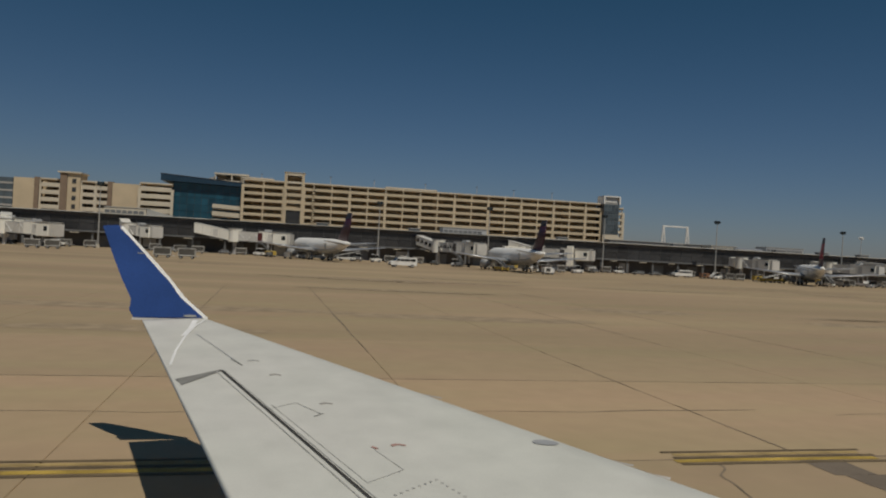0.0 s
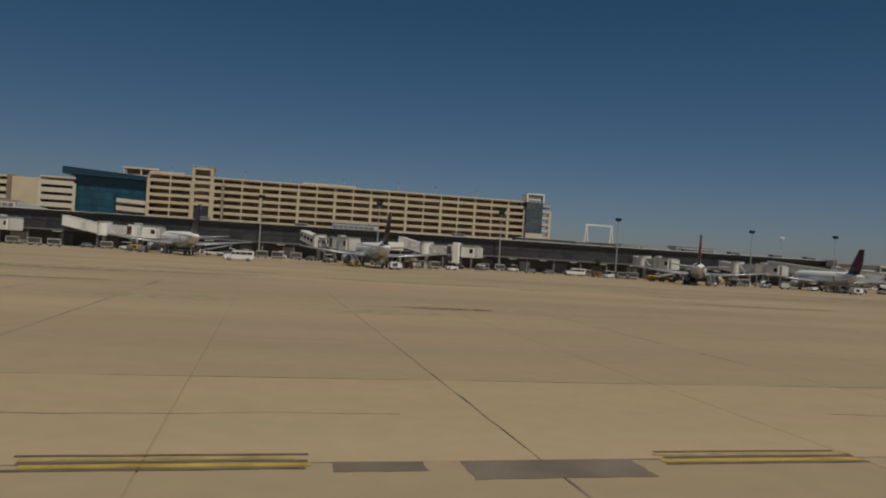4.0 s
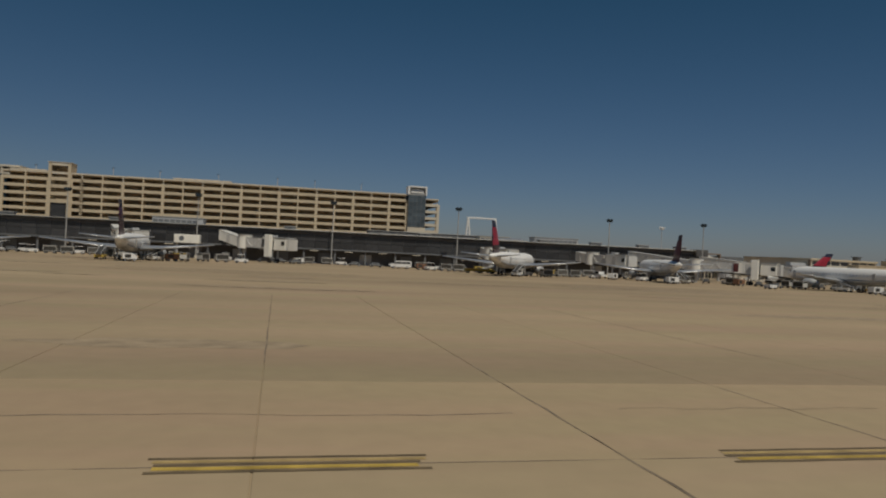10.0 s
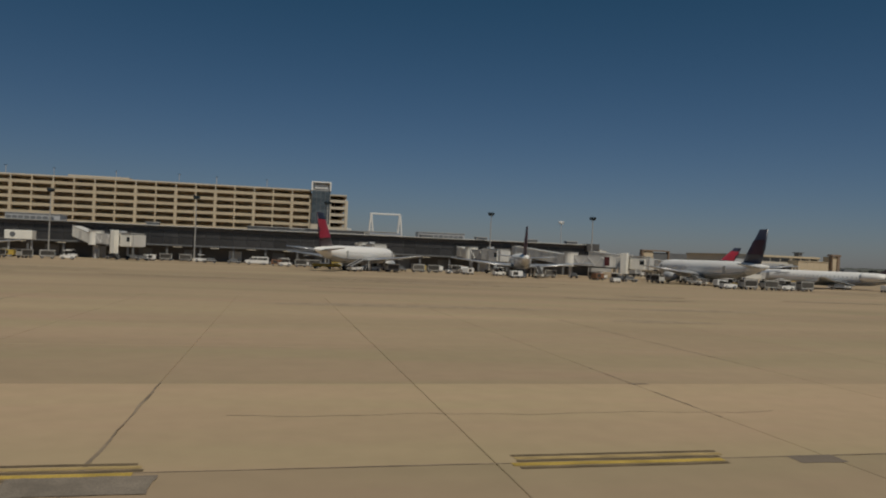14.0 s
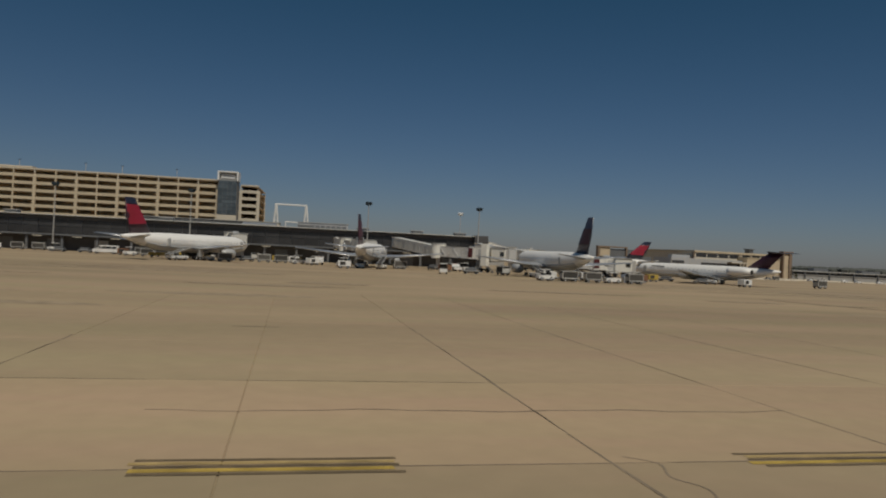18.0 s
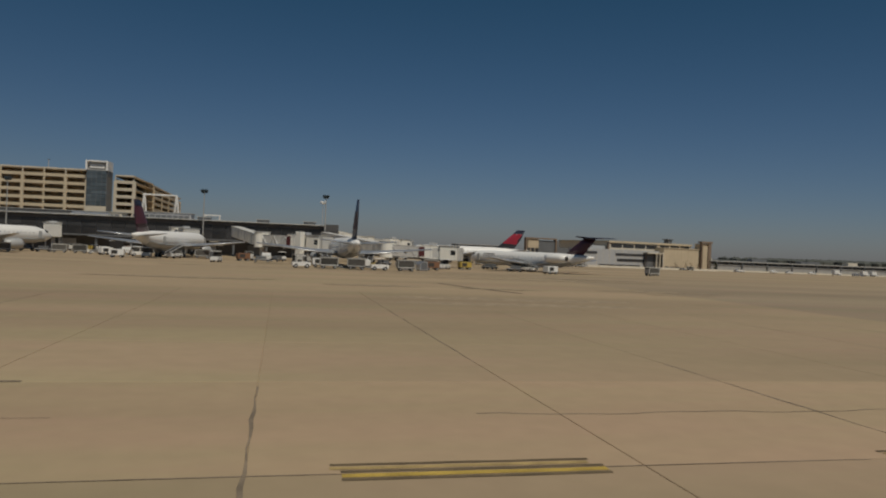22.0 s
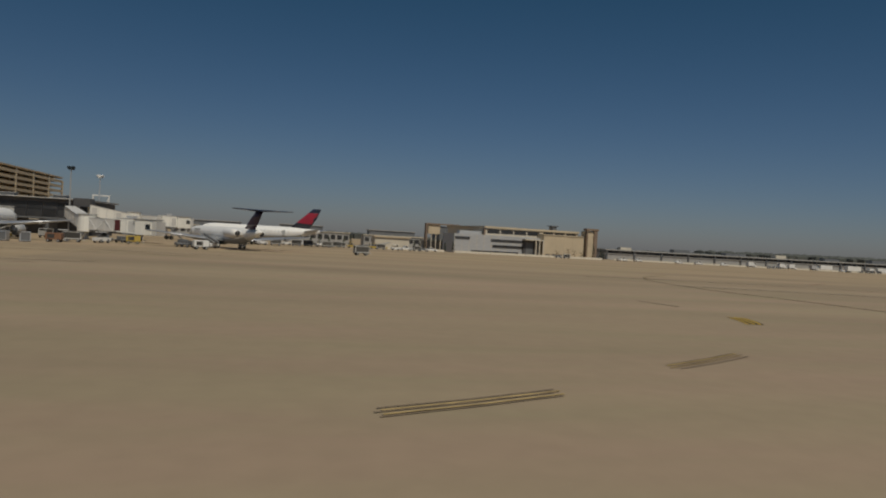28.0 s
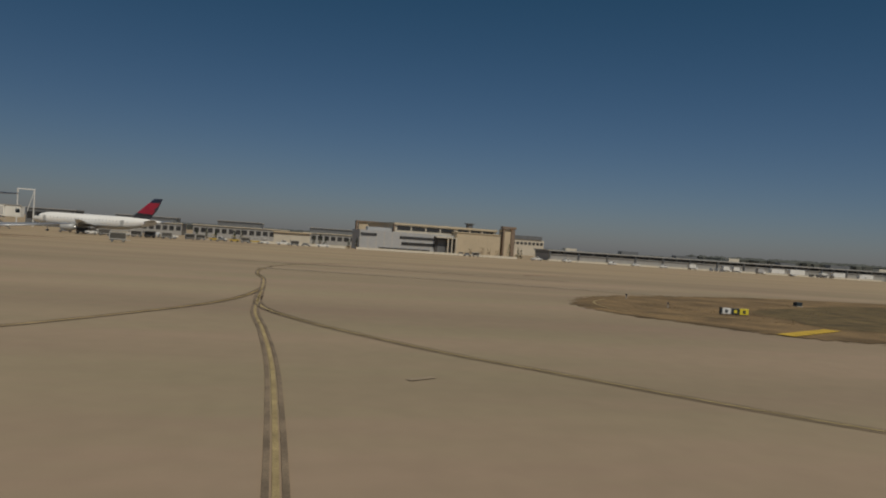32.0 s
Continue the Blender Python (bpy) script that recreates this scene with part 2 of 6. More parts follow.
# ---- building helpers ----
def gz(y):
    """Height of the apron, which falls gently to the terminal and faster beyond it."""
    return -0.0047 * min(max(y, -400), 230) - 0.0145 * min(max(y - 230, 0), 210)


def box(bm, x0, x1, y0, y1, z0, z1, m=None):
    v = [bm.verts.new((x, y, z)) for x in (x0, x1) for y in (y0, y1) for z in (z0, z1)]
    if m:
        for p in v:
            p.co = m @ p.co
    for f in ((0, 1, 3, 2), (4, 6, 7, 5), (0, 4, 5, 1), (2, 3, 7, 6), (0, 2, 6, 4), (1, 5, 7, 3)):
        bm.faces.new([v[i] for i in f])
    return bm


def boxes(*dims):
    bm = bmesh.new()
    for d in dims:
        box(bm, *d)
    return bm


def soft_box(x0, x1, y0, y1, z0, z1, r=0.05, seg=2):
    bm = boxes((x0, x1, y0, y1, z0, z1))
    bmesh.ops.bevel(bm, geom=bm.edges[:], offset=r, segments=seg, affect="EDGES", profile=0.7)
    return bm


def rod(p, q, r, r2=None, sides=10, bm=None):
    """A round bar from p to q."""
    bm = bm or bmesh.new()
    p, q = Vector(p), Vector(q)
    turn = (q - p).to_track_quat("Z", "Y").to_matrix()
    rings = []
    for at, rad in ((p, r), (q, r if r2 is None else r2)):
        rings.append([bm.verts.new(at + turn @ Vector((math.cos(a) * rad, math.sin(a) * rad, 0))) for a in (2 * math.pi * k / sides for k in range(sides))])
    for k in range(sides):
        bm.faces.new((rings[0][k], rings[0][(k + 1) % sides], rings[1][(k + 1) % sides], rings[1][k]))
    bm.faces.new(rings[0][::-1]), bm.faces.new(rings[1])
    return bm


def loft(rings, close=True, bm=None):
    """A skin over rings of points of equal count."""
    bm = bm or bmesh.new()
    vs = [[bm.verts.new(p) for p in ring] for ring in rings]
    n = len(vs[0])
    for a, b in zip(vs, vs[1:]):
        for k in range(n):
            bm.faces.new((a[k], a[(k + 1) % n], b[(k + 1) % n], b[k]))
    if close:
        bm.faces.new(vs[0][::-1]), bm.faces.new(vs[-1])
    return bm


def prism(points, axis, lo, hi):
    """An outline in two axes, drawn out along the third."""
    def at(u, v, w):
        return {"x": (w, u, v), "y": (u, w, v), "z": (u, v, w)}[axis]
    return loft([[at(u, v, lo) for u, v in points], [at(u, v, hi) for u, v in points]])


def mesh_of(name, bm, mat, smooth=False):
    bmesh.ops.recalc_face_normals(bm, faces=bm.faces)
    me = bpy.data.meshes.new(name)
    bm.to_mesh(me), bm.free()
    me.materials.append(mat)
    if smooth:
        for f in me.polygons:
            f.use_smooth = True
    return me


def part(name, bm, mat, parent, label="", smooth=False):
    ob = new(name, mesh_of(name, bm, mat, smooth) if isinstance(bm, bmesh.types.BMesh) else bm)
    ob.parent = parent
    return tagged(ob, label)


def thing(name, label, category, m=None, group="", kind=""):
    ob = new(name)
    if m:
        ob.matrix_world = m
    return tagged(ob, label, category, group, kind)


def solid(name, bm, mat, label, category, kind="", m=None, group="", smooth=False):
    ob = new(name, mesh_of(name, bm, mat, smooth))
    if m:
        ob.matrix_world = m
    return tagged(ob, label, category, group, kind)


def on_apron(x, y, turn=0):
    return pose(x, y, gz(y), 0, 0, turn)


# ---- ground ----
bm = bmesh.new()
xs, ys = (-4500, -400, 0, 340, 900, 4500), (-900, -400, 0, 230, 440, 4800)
grid = [[bm.verts.new((x, y, gz(y) - 0.02)) for x in xs] for y in ys]
for r0, r1 in zip(grid, grid[1:]):
    for k in range(len(xs) - 1):
        bm.faces.new((r0[k], r0[k + 1], r1[k + 1], r1[k]))
ground = solid("ground", bm, M_GROUND, "tan sun-bleached concrete airport apron with dark joints", "ground", "structure")

SLAB_X, SLAB_Y, SLAB0 = 7.0, 8.15, 12.5


def strip(name, points, width, lift, mat, label, category="marking", kind="structure", uneven=0.0):
    """A flat painted band along a line of ground points."""
    b = bmesh.new()
    rows = []
    for i, p in enumerate(points):
        a, q = Vector(points[max(i - 1, 0)]), Vector(points[min(i + 1, len(points) - 1)])
        d = (q - a).normalized()
        side = Vector((-d.y, d.x)) * width / 2 * (1 + uneven * math.sin(i * 5.3 + p[0] * 1.7))
        rows.append([b.verts.new((p[0] + s * side.x, p[1] + s * side.y, gz(p[1] + s * side.y) + lift)) for s in (-1, 1)])
    for r0, r1 in zip(rows, rows[1:]):
        b.faces.new((r0[0], r1[0], r1[1], r0[1]))
    return solid(name, b, mat, label, category, kind)


def curve_points(knots, n=14):
    """A smooth line through a few knots (Catmull-Rom)."""
    k = [knots[0]] + list(knots) + [knots[-1]]
    out = []
    for i in range(1, len(k) - 2):
        p = [Vector(q) for q in k[i - 1:i + 3]]
        for j in range(n):
            t = j / n
            out.append(tuple(0.5 * (2 * p[1] + (p[2] - p[0]) * t + (2 * p[0] - 5 * p[1] + 4 * p[2] - p[3]) * t * t + (3 * p[1] - p[0] - 3 * p[2] + p[3]) * t ** 3)))
    return out + [tuple(knots[-1])]


# dashed double yellow line with dark borders, along the taxi lane
def painted(parent, name, points, width, lift, mat):
    """A flat band that belongs to a painted marking."""
    ob = strip(name, points, width, lift, mat, "", "", "")
    ob.parent = parent
    return ob


rng = random.Random(4)
DASHES = ((-1.0, 4.3), (11.1, 15.6), (21.5, 25.9), (33.1, 37.6), (44.5, 49.0), (55.2, 59.7), (67.0, 71.4), (77.6, 82.2), (89.3, 94.0), (100.2, 104.35), (111.2, 115.7), (122.4, 126.9), (133.4, 137.7),
          (144.5, 149.0), (155.5, 160.0), (166.55, 171.0), (177.9, 182.4), (189.3, 193.7), (200.7, 205.1), (211.5, 216.1), (222.5, 226.9), (234.15, 238.6), (244.95, 249.7), (257.6, 262.1))
for x0, x1 in DASHES:
    dash = thing("lane_line", "worn double yellow dash with dark borders on the apron", "marking", kind="structure")
    for y, w, mat in ((12.98, 0.11, M_BLACK), (12.79, 0.15, M_YELLOWWORN), (12.60, 0.12, M_BLACK), (12.39, 0.19, M_YELLOW), (12.18, 0.12, M_BLACK)):
        j0, j1 = rng.uniform(-0.12, 0.12), rng.uniform(-0.15, 0.15)
        painted(dash, "border" if mat == M_BLACK else "stripe", [(x0 + j0 + (x1 - x0 + j1 - j0) * k / 6, y + rng.uniform(-0.012, 0.012)) for k in range(7)], w, 0.010 if mat == M_BLACK else 0.008, mat)


def patch(x0, x1, y0, y1, mat, lift=0.006, name="asphalt_patch", label="dark asphalt patch in the concrete"):
    """A repair with a slightly wandering outline."""
    ring = []
    for (ax, ay), (bx, by) in (((x0, y0), (x1, y0)), ((x1, y0), (x1, y1)), ((x1, y1), (x0, y1)), ((x0, y1), (x0, y0))):
        n = 4 + int(math.hypot(bx - ax, by - ay) * 2)
        for k in range(n):
            ring.append((ax + (bx - ax) * k / n + rng.uniform(-0.025, 0.025), ay + (by - ay) * k / n + rng.uniform(-0.02, 0.02)))
    b = bmesh.new()
    b.faces.new([b.verts.new((x, y, gz(y) + lift)) for x, y in ring])
    return solid(name, b, mat, label, "patch", "structure")


# asphalt repairs beside the joints
for x0, x1, y0, y1 in ((13.7, 14.6, 11.35, 12.37), (13.9, 19.2, 9.5, 11.35), (20.95, 22.2, 12.0, 12.52), (23.3, 24.15, 9.9, 12.1), (27.3, 28.5, 11.95, 12.5), (38.1, 39.7, 11.93, 12.48), (40.4, 43.8, 11.42, 12.5),
                       (39.2, 39.9, 9.9, 10.2), (65.2, 66.1, 9.6, 12.5), (139.1, 140.15, 12.0, 12.52), (196.3, 197.45, 12.0, 12.85), (231.15, 232.1, 12.7, 13.5), (242.4, 242.85, 11.25, 12.55)):
    patch(x0, x1, y0, y1, M_PATCH)
patch(125.0, 127.2, 11.37, 12.3, M_PATCHPALE, 0.014, label="thin grey asphalt skin over the end of a lane dash")
for x0, x1, y in ((139.9, 140.5, 20.65), (203.4, 204.2, 20.75), (166.5, 168.6, 34.4), (252.5, 253.0, 12.85), (254.4, 255.1, 12.68), (164.0, 164.7, 12.45), (84.1, 84.5, 62.0), (58.5, 59.6, 52.0)):
    patch(x0, x1, y - 0.09, y + 0.09, M_SCAR, label="small dark spall beside a joint")
# black band with yellow squares, painted across the lane
band = thing("crossing_line", "black painted band with bright yellow squares across the lane", "marking", kind="structure")
painted(band, "backing", [(117.12, 12.93), (117.12, 8.6)], 0.86, 0.008, M_BLACKPAINT)
for y in (12.05, 9.85):
    painted(band, "square", [(117.14, y + 0.53), (117.14, y - 0.53)], 0.5, 0.012, M_EDGEPAINT)

# wandering cracks
for knots in (((11.8, 12.3), (11.75, 11.9), (11.4, 11.5), (11.35, 11.1), (11.2, 10.5), (11.0, 9.6)), ((17.9, 12.9), (18.1, 12.2), (17.9, 11.5), (17.8, 10.6)), ((32.3, 12.9), (32.0, 12.3), (31.8, 11.2), (31.5, 10.2), (31.3, 9.2)),
              ((175.4, 12.9), (175.9, 12.4), (175.7, 11.6), (176.0, 10.9), (175.6, 9.8)), ((118.4, 26.0), (118.9, 23.4), (118.5, 21.0), (118.7, 19.6))):
    strip("tar_line", curve_points(knots, 8), 0.05, 0.005, M_CRACK, "wandering tar-sealed crack in the concrete", "crack")
# joints that tar has been run into, on the slab grid
for k, y0, y1, w in ((0, 24, 67, 0.06), (1, 26, 66, 0.09), (2, 10, 27, 0.05), (3, 30, 66, 0.08), (4, 9, 69, 0.09), (6, 9, 26, 0.06), (8, 26, 52, 0.06), (10, 9, 30, 0.05), (11, 9, 60, 0.06), (12, 9, 21, 0.06), (13, 24, 60, 0.06), (14, 9, 24, 0.07), (15, 9, 20, 0.06), (16, 27, 54, 0.08),
                     (17, 9, 20, 0.05), (18, 9, 21, 0.07), (20, 16, 24, 0.05), (21, 24, 44, 0.06), (23, 9, 30, 0.06), (25, 9, 36, 0.07), (26, 9, 62, 0.07), (27, 13, 60, 0.08), (28, 20, 52, 0.06), (30, 9, 20, 0.08), (31, 24, 50, 0.06), (32, 9, 24, 0.09), (33, 9, 20, 0.07), (34, 16, 40, 0.05), (35, 20, 40, 0.06)):
    x = SLAB_X * k
    pts = [(x + 0.025 * math.sin(i * 2.1 + x), y0 + (y1 - y0) * i / 15) for i in range(16)]
    strip("tar_line", pts, w * 0.8, 0.005, M_CRACK, "tar-sealed joint across the concrete", "crack", uneven=0.55)
# long thin cracks down the middle of the bright lane, and tar in the long joints
for x0, x1, y, w in ((-8, 16, 16.6, 0.05), (18, 40, 16.2, 0.04), (52, 66, 16.4, 0.04), (72, 97, 16.4, 0.05), (100, 108, 17.0, 0.04), (109, 122, 17.1, 0.05), (128, 142, 16.6, 0.04), (166, 182, 16.9, 0.05), (188, 206, 16.7, 0.04), (215, 230, 16.6, 0.04), (238, 252.1, 16.0, 0.07)):
    pts = [(x0 + (x1 - x0) * k / 24, y + 0.10 * math.sin(k * 0.7 + x0) + 0.05 * math.sin(k * 1.9)) for k in range(25)]
    strip("tar_line", pts, w, 0.005, M_CRACK, "thin crack along the concrete lane", "crack", uneven=0.6)
for x0, x1, y in ((-26, 252, 12.5), (-4, 62, 20.65), (150, 176, 20.65)):
    n = int((x1 - x0) / 2)
    strip("tar_line", [(x0 + (x1 - x0) * k / n, y + 0.012 * math.sin(k * 1.3)) for k in range(n + 1)], 0.045, 0.004, M_CRACK, "tar-sealed long joint of the apron", "crack", uneven=0.5)
for k in range(46):
    x, y = rng.uniform(-20, 250), rng.uniform(21, 130)
    w = rng.uniform(0.6, 2.6) * (1 + y / 80)
    x1 = x + rng.uniform(3, 16) * (1 + y / 60)
    b = bmesh.new()
    ring = []
    for i in range(18):
        a = 2 * math.pi * i / 18
        q = rng.uniform(0.75, 1.1)
        px, py = (x + x1) / 2 + math.cos(a) * (x1 - x) / 2 * q, y + math.sin(a) * w / 2 * q
        ring.append(b.verts.new((px, py, gz(py) + 0.004)))
    b.faces.new(ring)
    solid("tyre_stain", b, M_TYREMARK, "faint brown stain on the concrete", "stain", "structure")

strip("tar_scar", curve_points(((228.5, 82), (230.2, 74), (231.5, 70), (233, 66)), 8), 0.55, 0.006, M_SCAR, "broad curved tar scar across the concrete", "scar")

# taxi lines near the grass island: a straight one and two that bend into it
TAXI = (((328.0, 8.0), (327.75, 15), (327.4, 22), (326.8, 29), (326.1, 36), (325.8, 47), (325.3, 60), (324.3, 69), (324.4, 78), (326.4, 90), (332.5, 103), (341, 112)),
        ((302.6, 9.9), (306.1, 13.1), (310.3, 17.3), (314.8, 22.2), (318.2, 27.0), (320.9, 32.0), (323.6, 38.0), (325.0, 43.5), (325.7, 50.0)),
        ((325.7, 47.0), (326.2, 38.5), (328.1, 33.0), (330.8, 28.2), (333.4, 24.4), (335.6, 21.9), (338.2, 18.8), (341.2, 15.6), (346.5, 11.0)))
for knots, edge, gap, yellow in zip(TAXI, (0.11, 0.12, 0.09), (0.15, 0.17, 0.20), (M_TAXI, M_YELLOWWORN, M_TAXI)):
    pts = curve_points(knots)
    line = thing("taxi_line", "yellow taxi guide line with dark borders curving over the apron", "marking", kind="structure")
    painted(line, "stripe", pts, gap * 0.75, 0.007, yellow)
    for off in (-gap, gap):
        side = []
        for i, p in enumerate(pts):
            d = (Vector(pts[min(i + 1, len(pts) - 1)]) - Vector(pts[max(i - 1, 0)])).normalized()
            side.append((p[0] - d.y * off, p[1] + d.x * off))
        painted(line, "border", side, edge, 0.010, M_TAXIEDGE)
# slanted hold markings: two yellow bars between three dark ones
for x, y, dx, dy in ((280.1, 15.35, 4.95, 2.2), (290.6, 21.75, 4.6, 3.0)):
    mark = thing("hold_bar", "slanted double yellow bar with dark edges painted on the apron", "marking", kind="structure")
    for k, mat in enumerate((M_TAXIEDGE, M_YELLOWWORN, M_TAXIEDGE, M_YELLOWWORN, M_TAXIEDGE)):
        oy, j = 0.19 * k, rng.uniform(-0.15, 0.15)
        painted(mark, "bar", [(x + j, y + oy), (x + dx / 2 + j, y + dy * 0.47 + oy), (x + dx + j, y + dy + oy)], 0.06 if mat == M_TAXIEDGE else 0.10, 0.010 if mat == M_TAXIEDGE else 0.008, mat)
# three small chevrons beside the taxi lines
mark = thing("chevron_mark", "three small yellow and black chevrons painted on the pavement", "marking", kind="structure")
for k in range(3):
    arc = [(304.45 + k * 0.40 + 0.18 * math.cos(a) + 0.70 * math.sin(a), 38.6 + 2.0 * math.sin(a)) for a in (-1.4 + 0.28 * i for i in range(11))]
    painted(mark, "chevron", arc, 0.14, 0.010, M_BLACK)
    painted(mark, "chevron", [(x - 0.15, y) for x, y in arc], 0.15, 0.008, M_EDGEPAINT)
mark = thing("faded_dash", "row of faded reddish dashes on the far pavement", "marking", kind="structure")
for x, y in ((360.2, 101.3), (362.7, 103.4), (365.9, 106.2), (369.3, 109.1)):
    painted(mark, "dash", [(x, y), (x + 1.7, y + 1.4)], 0.5, 0.008, M_REDDASH)
# long dark streaks left by tyres over the taxiway
for knots, w in ((((304.6, 51.5), (305.2, 49.5), (305.7, 47.6)), 0.4), (((324, 80), (345, 75), (370, 67)), 2.6), (((319, 95), (333, 95), (362, 88)), 1.0), (((331.1, 19.7), (331.9, 20.2)), 0.25)):
    strip("tyre_streak", curve_points(knots, 8), w, 0.004, M_STREAK, "long faint tyre streak on the concrete", "stain")
strip("edge_paint", [(353.9, 35.0), (360.3, 39.2)], 1.0, 0.045, M_EDGEPAINT, "yellow painted shoulder bar beside the grass")
strip("edge_line", curve_points(((353.4, 57.4), (350.9, 53.8), (349.7, 50.0), (349.9, 46.6), (351.6, 44.6), (354.4, 44.6), (358.5, 45.2))), 0.18, 0.03, M_TAXI, "faded yellow edge line on the grass island")

# grass island, a low uneven sheet with tufts
RIM = ((440, 30), (372, 32.6), (359.2, 33.9), (356.6, 34.5), (354.6, 35.5), (352.7, 37.7), (350.9, 41.0), (349.0, 44.0), (348.3, 47.5), (348.7, 51.3), (352.3, 57.9), (357.4, 62.7), (365.4, 66.9), (374.2, 70.8), (383.5, 73.9), (440, 82))
bm = bmesh.new()
vs = [bm.verts.new((x, y, gz(y) + 0.012)) for x, y in curve_points(RIM, 8)]
bm.faces.new(vs)
grass = solid("grass", bm, M_GRASS, "dry brown grass island in the apron", "grass", "stuff")
bm = bmesh.new()
for k in range(7500):
    x, y = rng.uniform(351, 410), rng.uniform(38, 70)
    if (x - 351) < abs(y - 50) * 0.75 + 1.0 or y < 42.5 - (x - 351) * 0.16 or y > 60 + (x - 351) * 0.2:
        continue
    a, h = rng.uniform(0, 6.28), rng.uniform(0.02, 0.07)
    w = 0.03
    z = gz(y) + 0.01
    bm.faces.new([bm.verts.new((x - w * math.cos(a), y - w * math.sin(a), z)), bm.verts.new((x + w * math.cos(a), y + w * math.sin(a), z)), bm.verts.new((x + rng.uniform(-0.05, 0.05), y, z + h))])
part("grass_tufts", bm, M_GRASS, grass)

bm = bmesh.new()
outline = curve_points(((440, 32), (372, 38.2), (361.5, 40.6), (361.8, 45.0), (363.2, 51.5), (371.5, 57.9), (390, 67.3), (440, 74)), 8)
bm.faces.new([bm.verts.new((x, y, gz(y) + 0.018 + 0.02 * math.sin(x * 1.7) ** 2)) for x, y in outline])
part("dark_patch", bm, M_DARKGRASS, grass, "darker damp grass")

# ragged fringe of weeds and soil along the island's edge
bm = bmesh.new()
edge = curve_points(RIM[1:-1], 30)
for k in range(1700):
    x, y = edge[rng.randrange(len(edge))]
    x, y = x + rng.gauss(0.2, 0.45), y + rng.gauss(0, 0.5)
    r = rng.uniform(0.05, 0.3)
    bm.faces.new([bm.verts.new((x + r * math.cos(a) * rng.uniform(0.5, 1.5), y + r * math.sin(a), gz(y) + 0.014 + 0.004 * rng.random())) for a in (0.3, 1.6, 2.7, 3.9, 5.2)])
part("grass_fringe", bm, M_GRASS, grass)

# ---- parking garage ----
TURN = -2.45                       # the terminal and the garages stand at this angle to the taxi lane
RISE = 2.75


def garage_front(parent, x0, bays, width, y, top, rows, pairs=True, mat=None, deep=34.0, posts=True, rail=1.12):
    """Bays of one facade: pilasters, spandrels, slim posts and the decks behind them, from the top down."""
    mat = mat or M_BEIGE
    low = top - 0.5 - rows * RISE
    x1 = x0 + bays * width
    step = 2 if pairs else 1
    part("top_beam", boxes((x0, x1, y - 0.05, y + 0.5, top - 0.5, top)), M_PALE, parent)
    span = mesh_of("spandrel", soft_box(0.32, width * step - 0.32, 0.06, 0.42, 0, rail, 0.03, 1), mat)
    post = mesh_of("post", soft_box(-0.26, 0.26, -0.04, 0.5, low, top - 0.5, 0.03, 1), mat)
    col = mesh_of("pilaster", soft_box(-0.55, 0.55, -0.12, 0.7, low, top - 0.45 - RISE * 0.66, 0.04, 1), mat)
    slim = mesh_of("slim_post", soft_box(-0.2, 0.2, 0.0, 0.45, top - 0.45 - RISE * 0.7, top - 0.5, 0.03, 1), M_PALE)
    k = 0
    while k < bays:
        n = min(step, bays - k)
        for r in range(rows):
            s = part("spandrel", span, mat, parent)
            s.location = (x0 + k * width, y, top - 0.5 - (r + 1) * RISE)
            if n < step:
                s.scale.x = n / step
        p = part("pilaster", col, mat, parent)
        p.location = (x0 + k * width, y, 0)
        for j in range(n):
            q = part("slim_post", slim, M_PALE, parent)
            q.location = (x0 + (k + j) * width, y, 0)
            if j and posts:
                q = part("post", post, mat, parent)
                q.location = (x0 + (k + j) * width, y, 0)
        k += step
    p = part("pilaster", col, mat, parent)
    p.location = (x1, y, 0)
    for r in range(rows + 1):
        z = top - 0.5 - r * RISE
        if r:
            part("deck", boxes((x0 + 0.1, x1 - 0.1, y + 0.5, y + deep, z + 0.35, z + 0.62)), M_DARKCONC, parent)
            for j in range(int((x1 - x0) / 14)):
                part("inner_column", boxes((x0 + 7 + j * 14, x0 + 7.7 + j * 14, y + 3.6, y + 4.2, z + 0.62, z + RISE + 0.35)), M_DARKCONC, parent)
    part("back_wall", boxes((x0, x1, y + deep, y + deep + 0.4, low, top - 1.4)), M_DARKCONC, parent)
    part("roof_deck", boxes((x0, x1, y + 0.5, y + deep, top - 0.9, top - 0.5)), M_DARKCONC, parent)


garage = thing("parking_garage", "long beige precast parking garage with open decks behind the terminal", "parking garage", pose(-7.5, 292.0, 0, 0, 0, TURN))
garage_front(garage, 0.0, 2, 7.8, 0.0, 26.9, 9)
garage_front(garage, 23.4, 1, 3.7, 0.0, 26.9, 9, pairs=False)
garage_front(garage, 27.1, 17, 7.15, 0.0, 26.9, 9)
# stair tower of the garage
# added wall close behind the openings: hides sky, catches light, brightens the decks
part("core_wall", boxes((0.2, 149.0, 6.4, 6.8, 0, 26.0)), M_DARKCONC, garage)
stair = part("stair_tower", boxes((16.75, 22.25, 5, 6, 0, 29.2)), M_DARKCONC, garage)
for x in (15.6, 22.3):
    part("tower_pier", boxes((x, x + 1.1, -0.6, 6, 0, 30.4)), M_BEIGE, stair)
part("tower_lintel", boxes((16.75, 22.25, -0.6, 6, 29.3, 30.4)), M_PALE, stair)
part("tower_cap", boxes((15.4, 23.6, -0.8, 6.2, 30.41, 30.6)), M_PALE, stair)
part("tower_rail", boxes((16.75, 22.25, -0.3, 0.0, 26.2, 27.0)), M_PALE, stair)
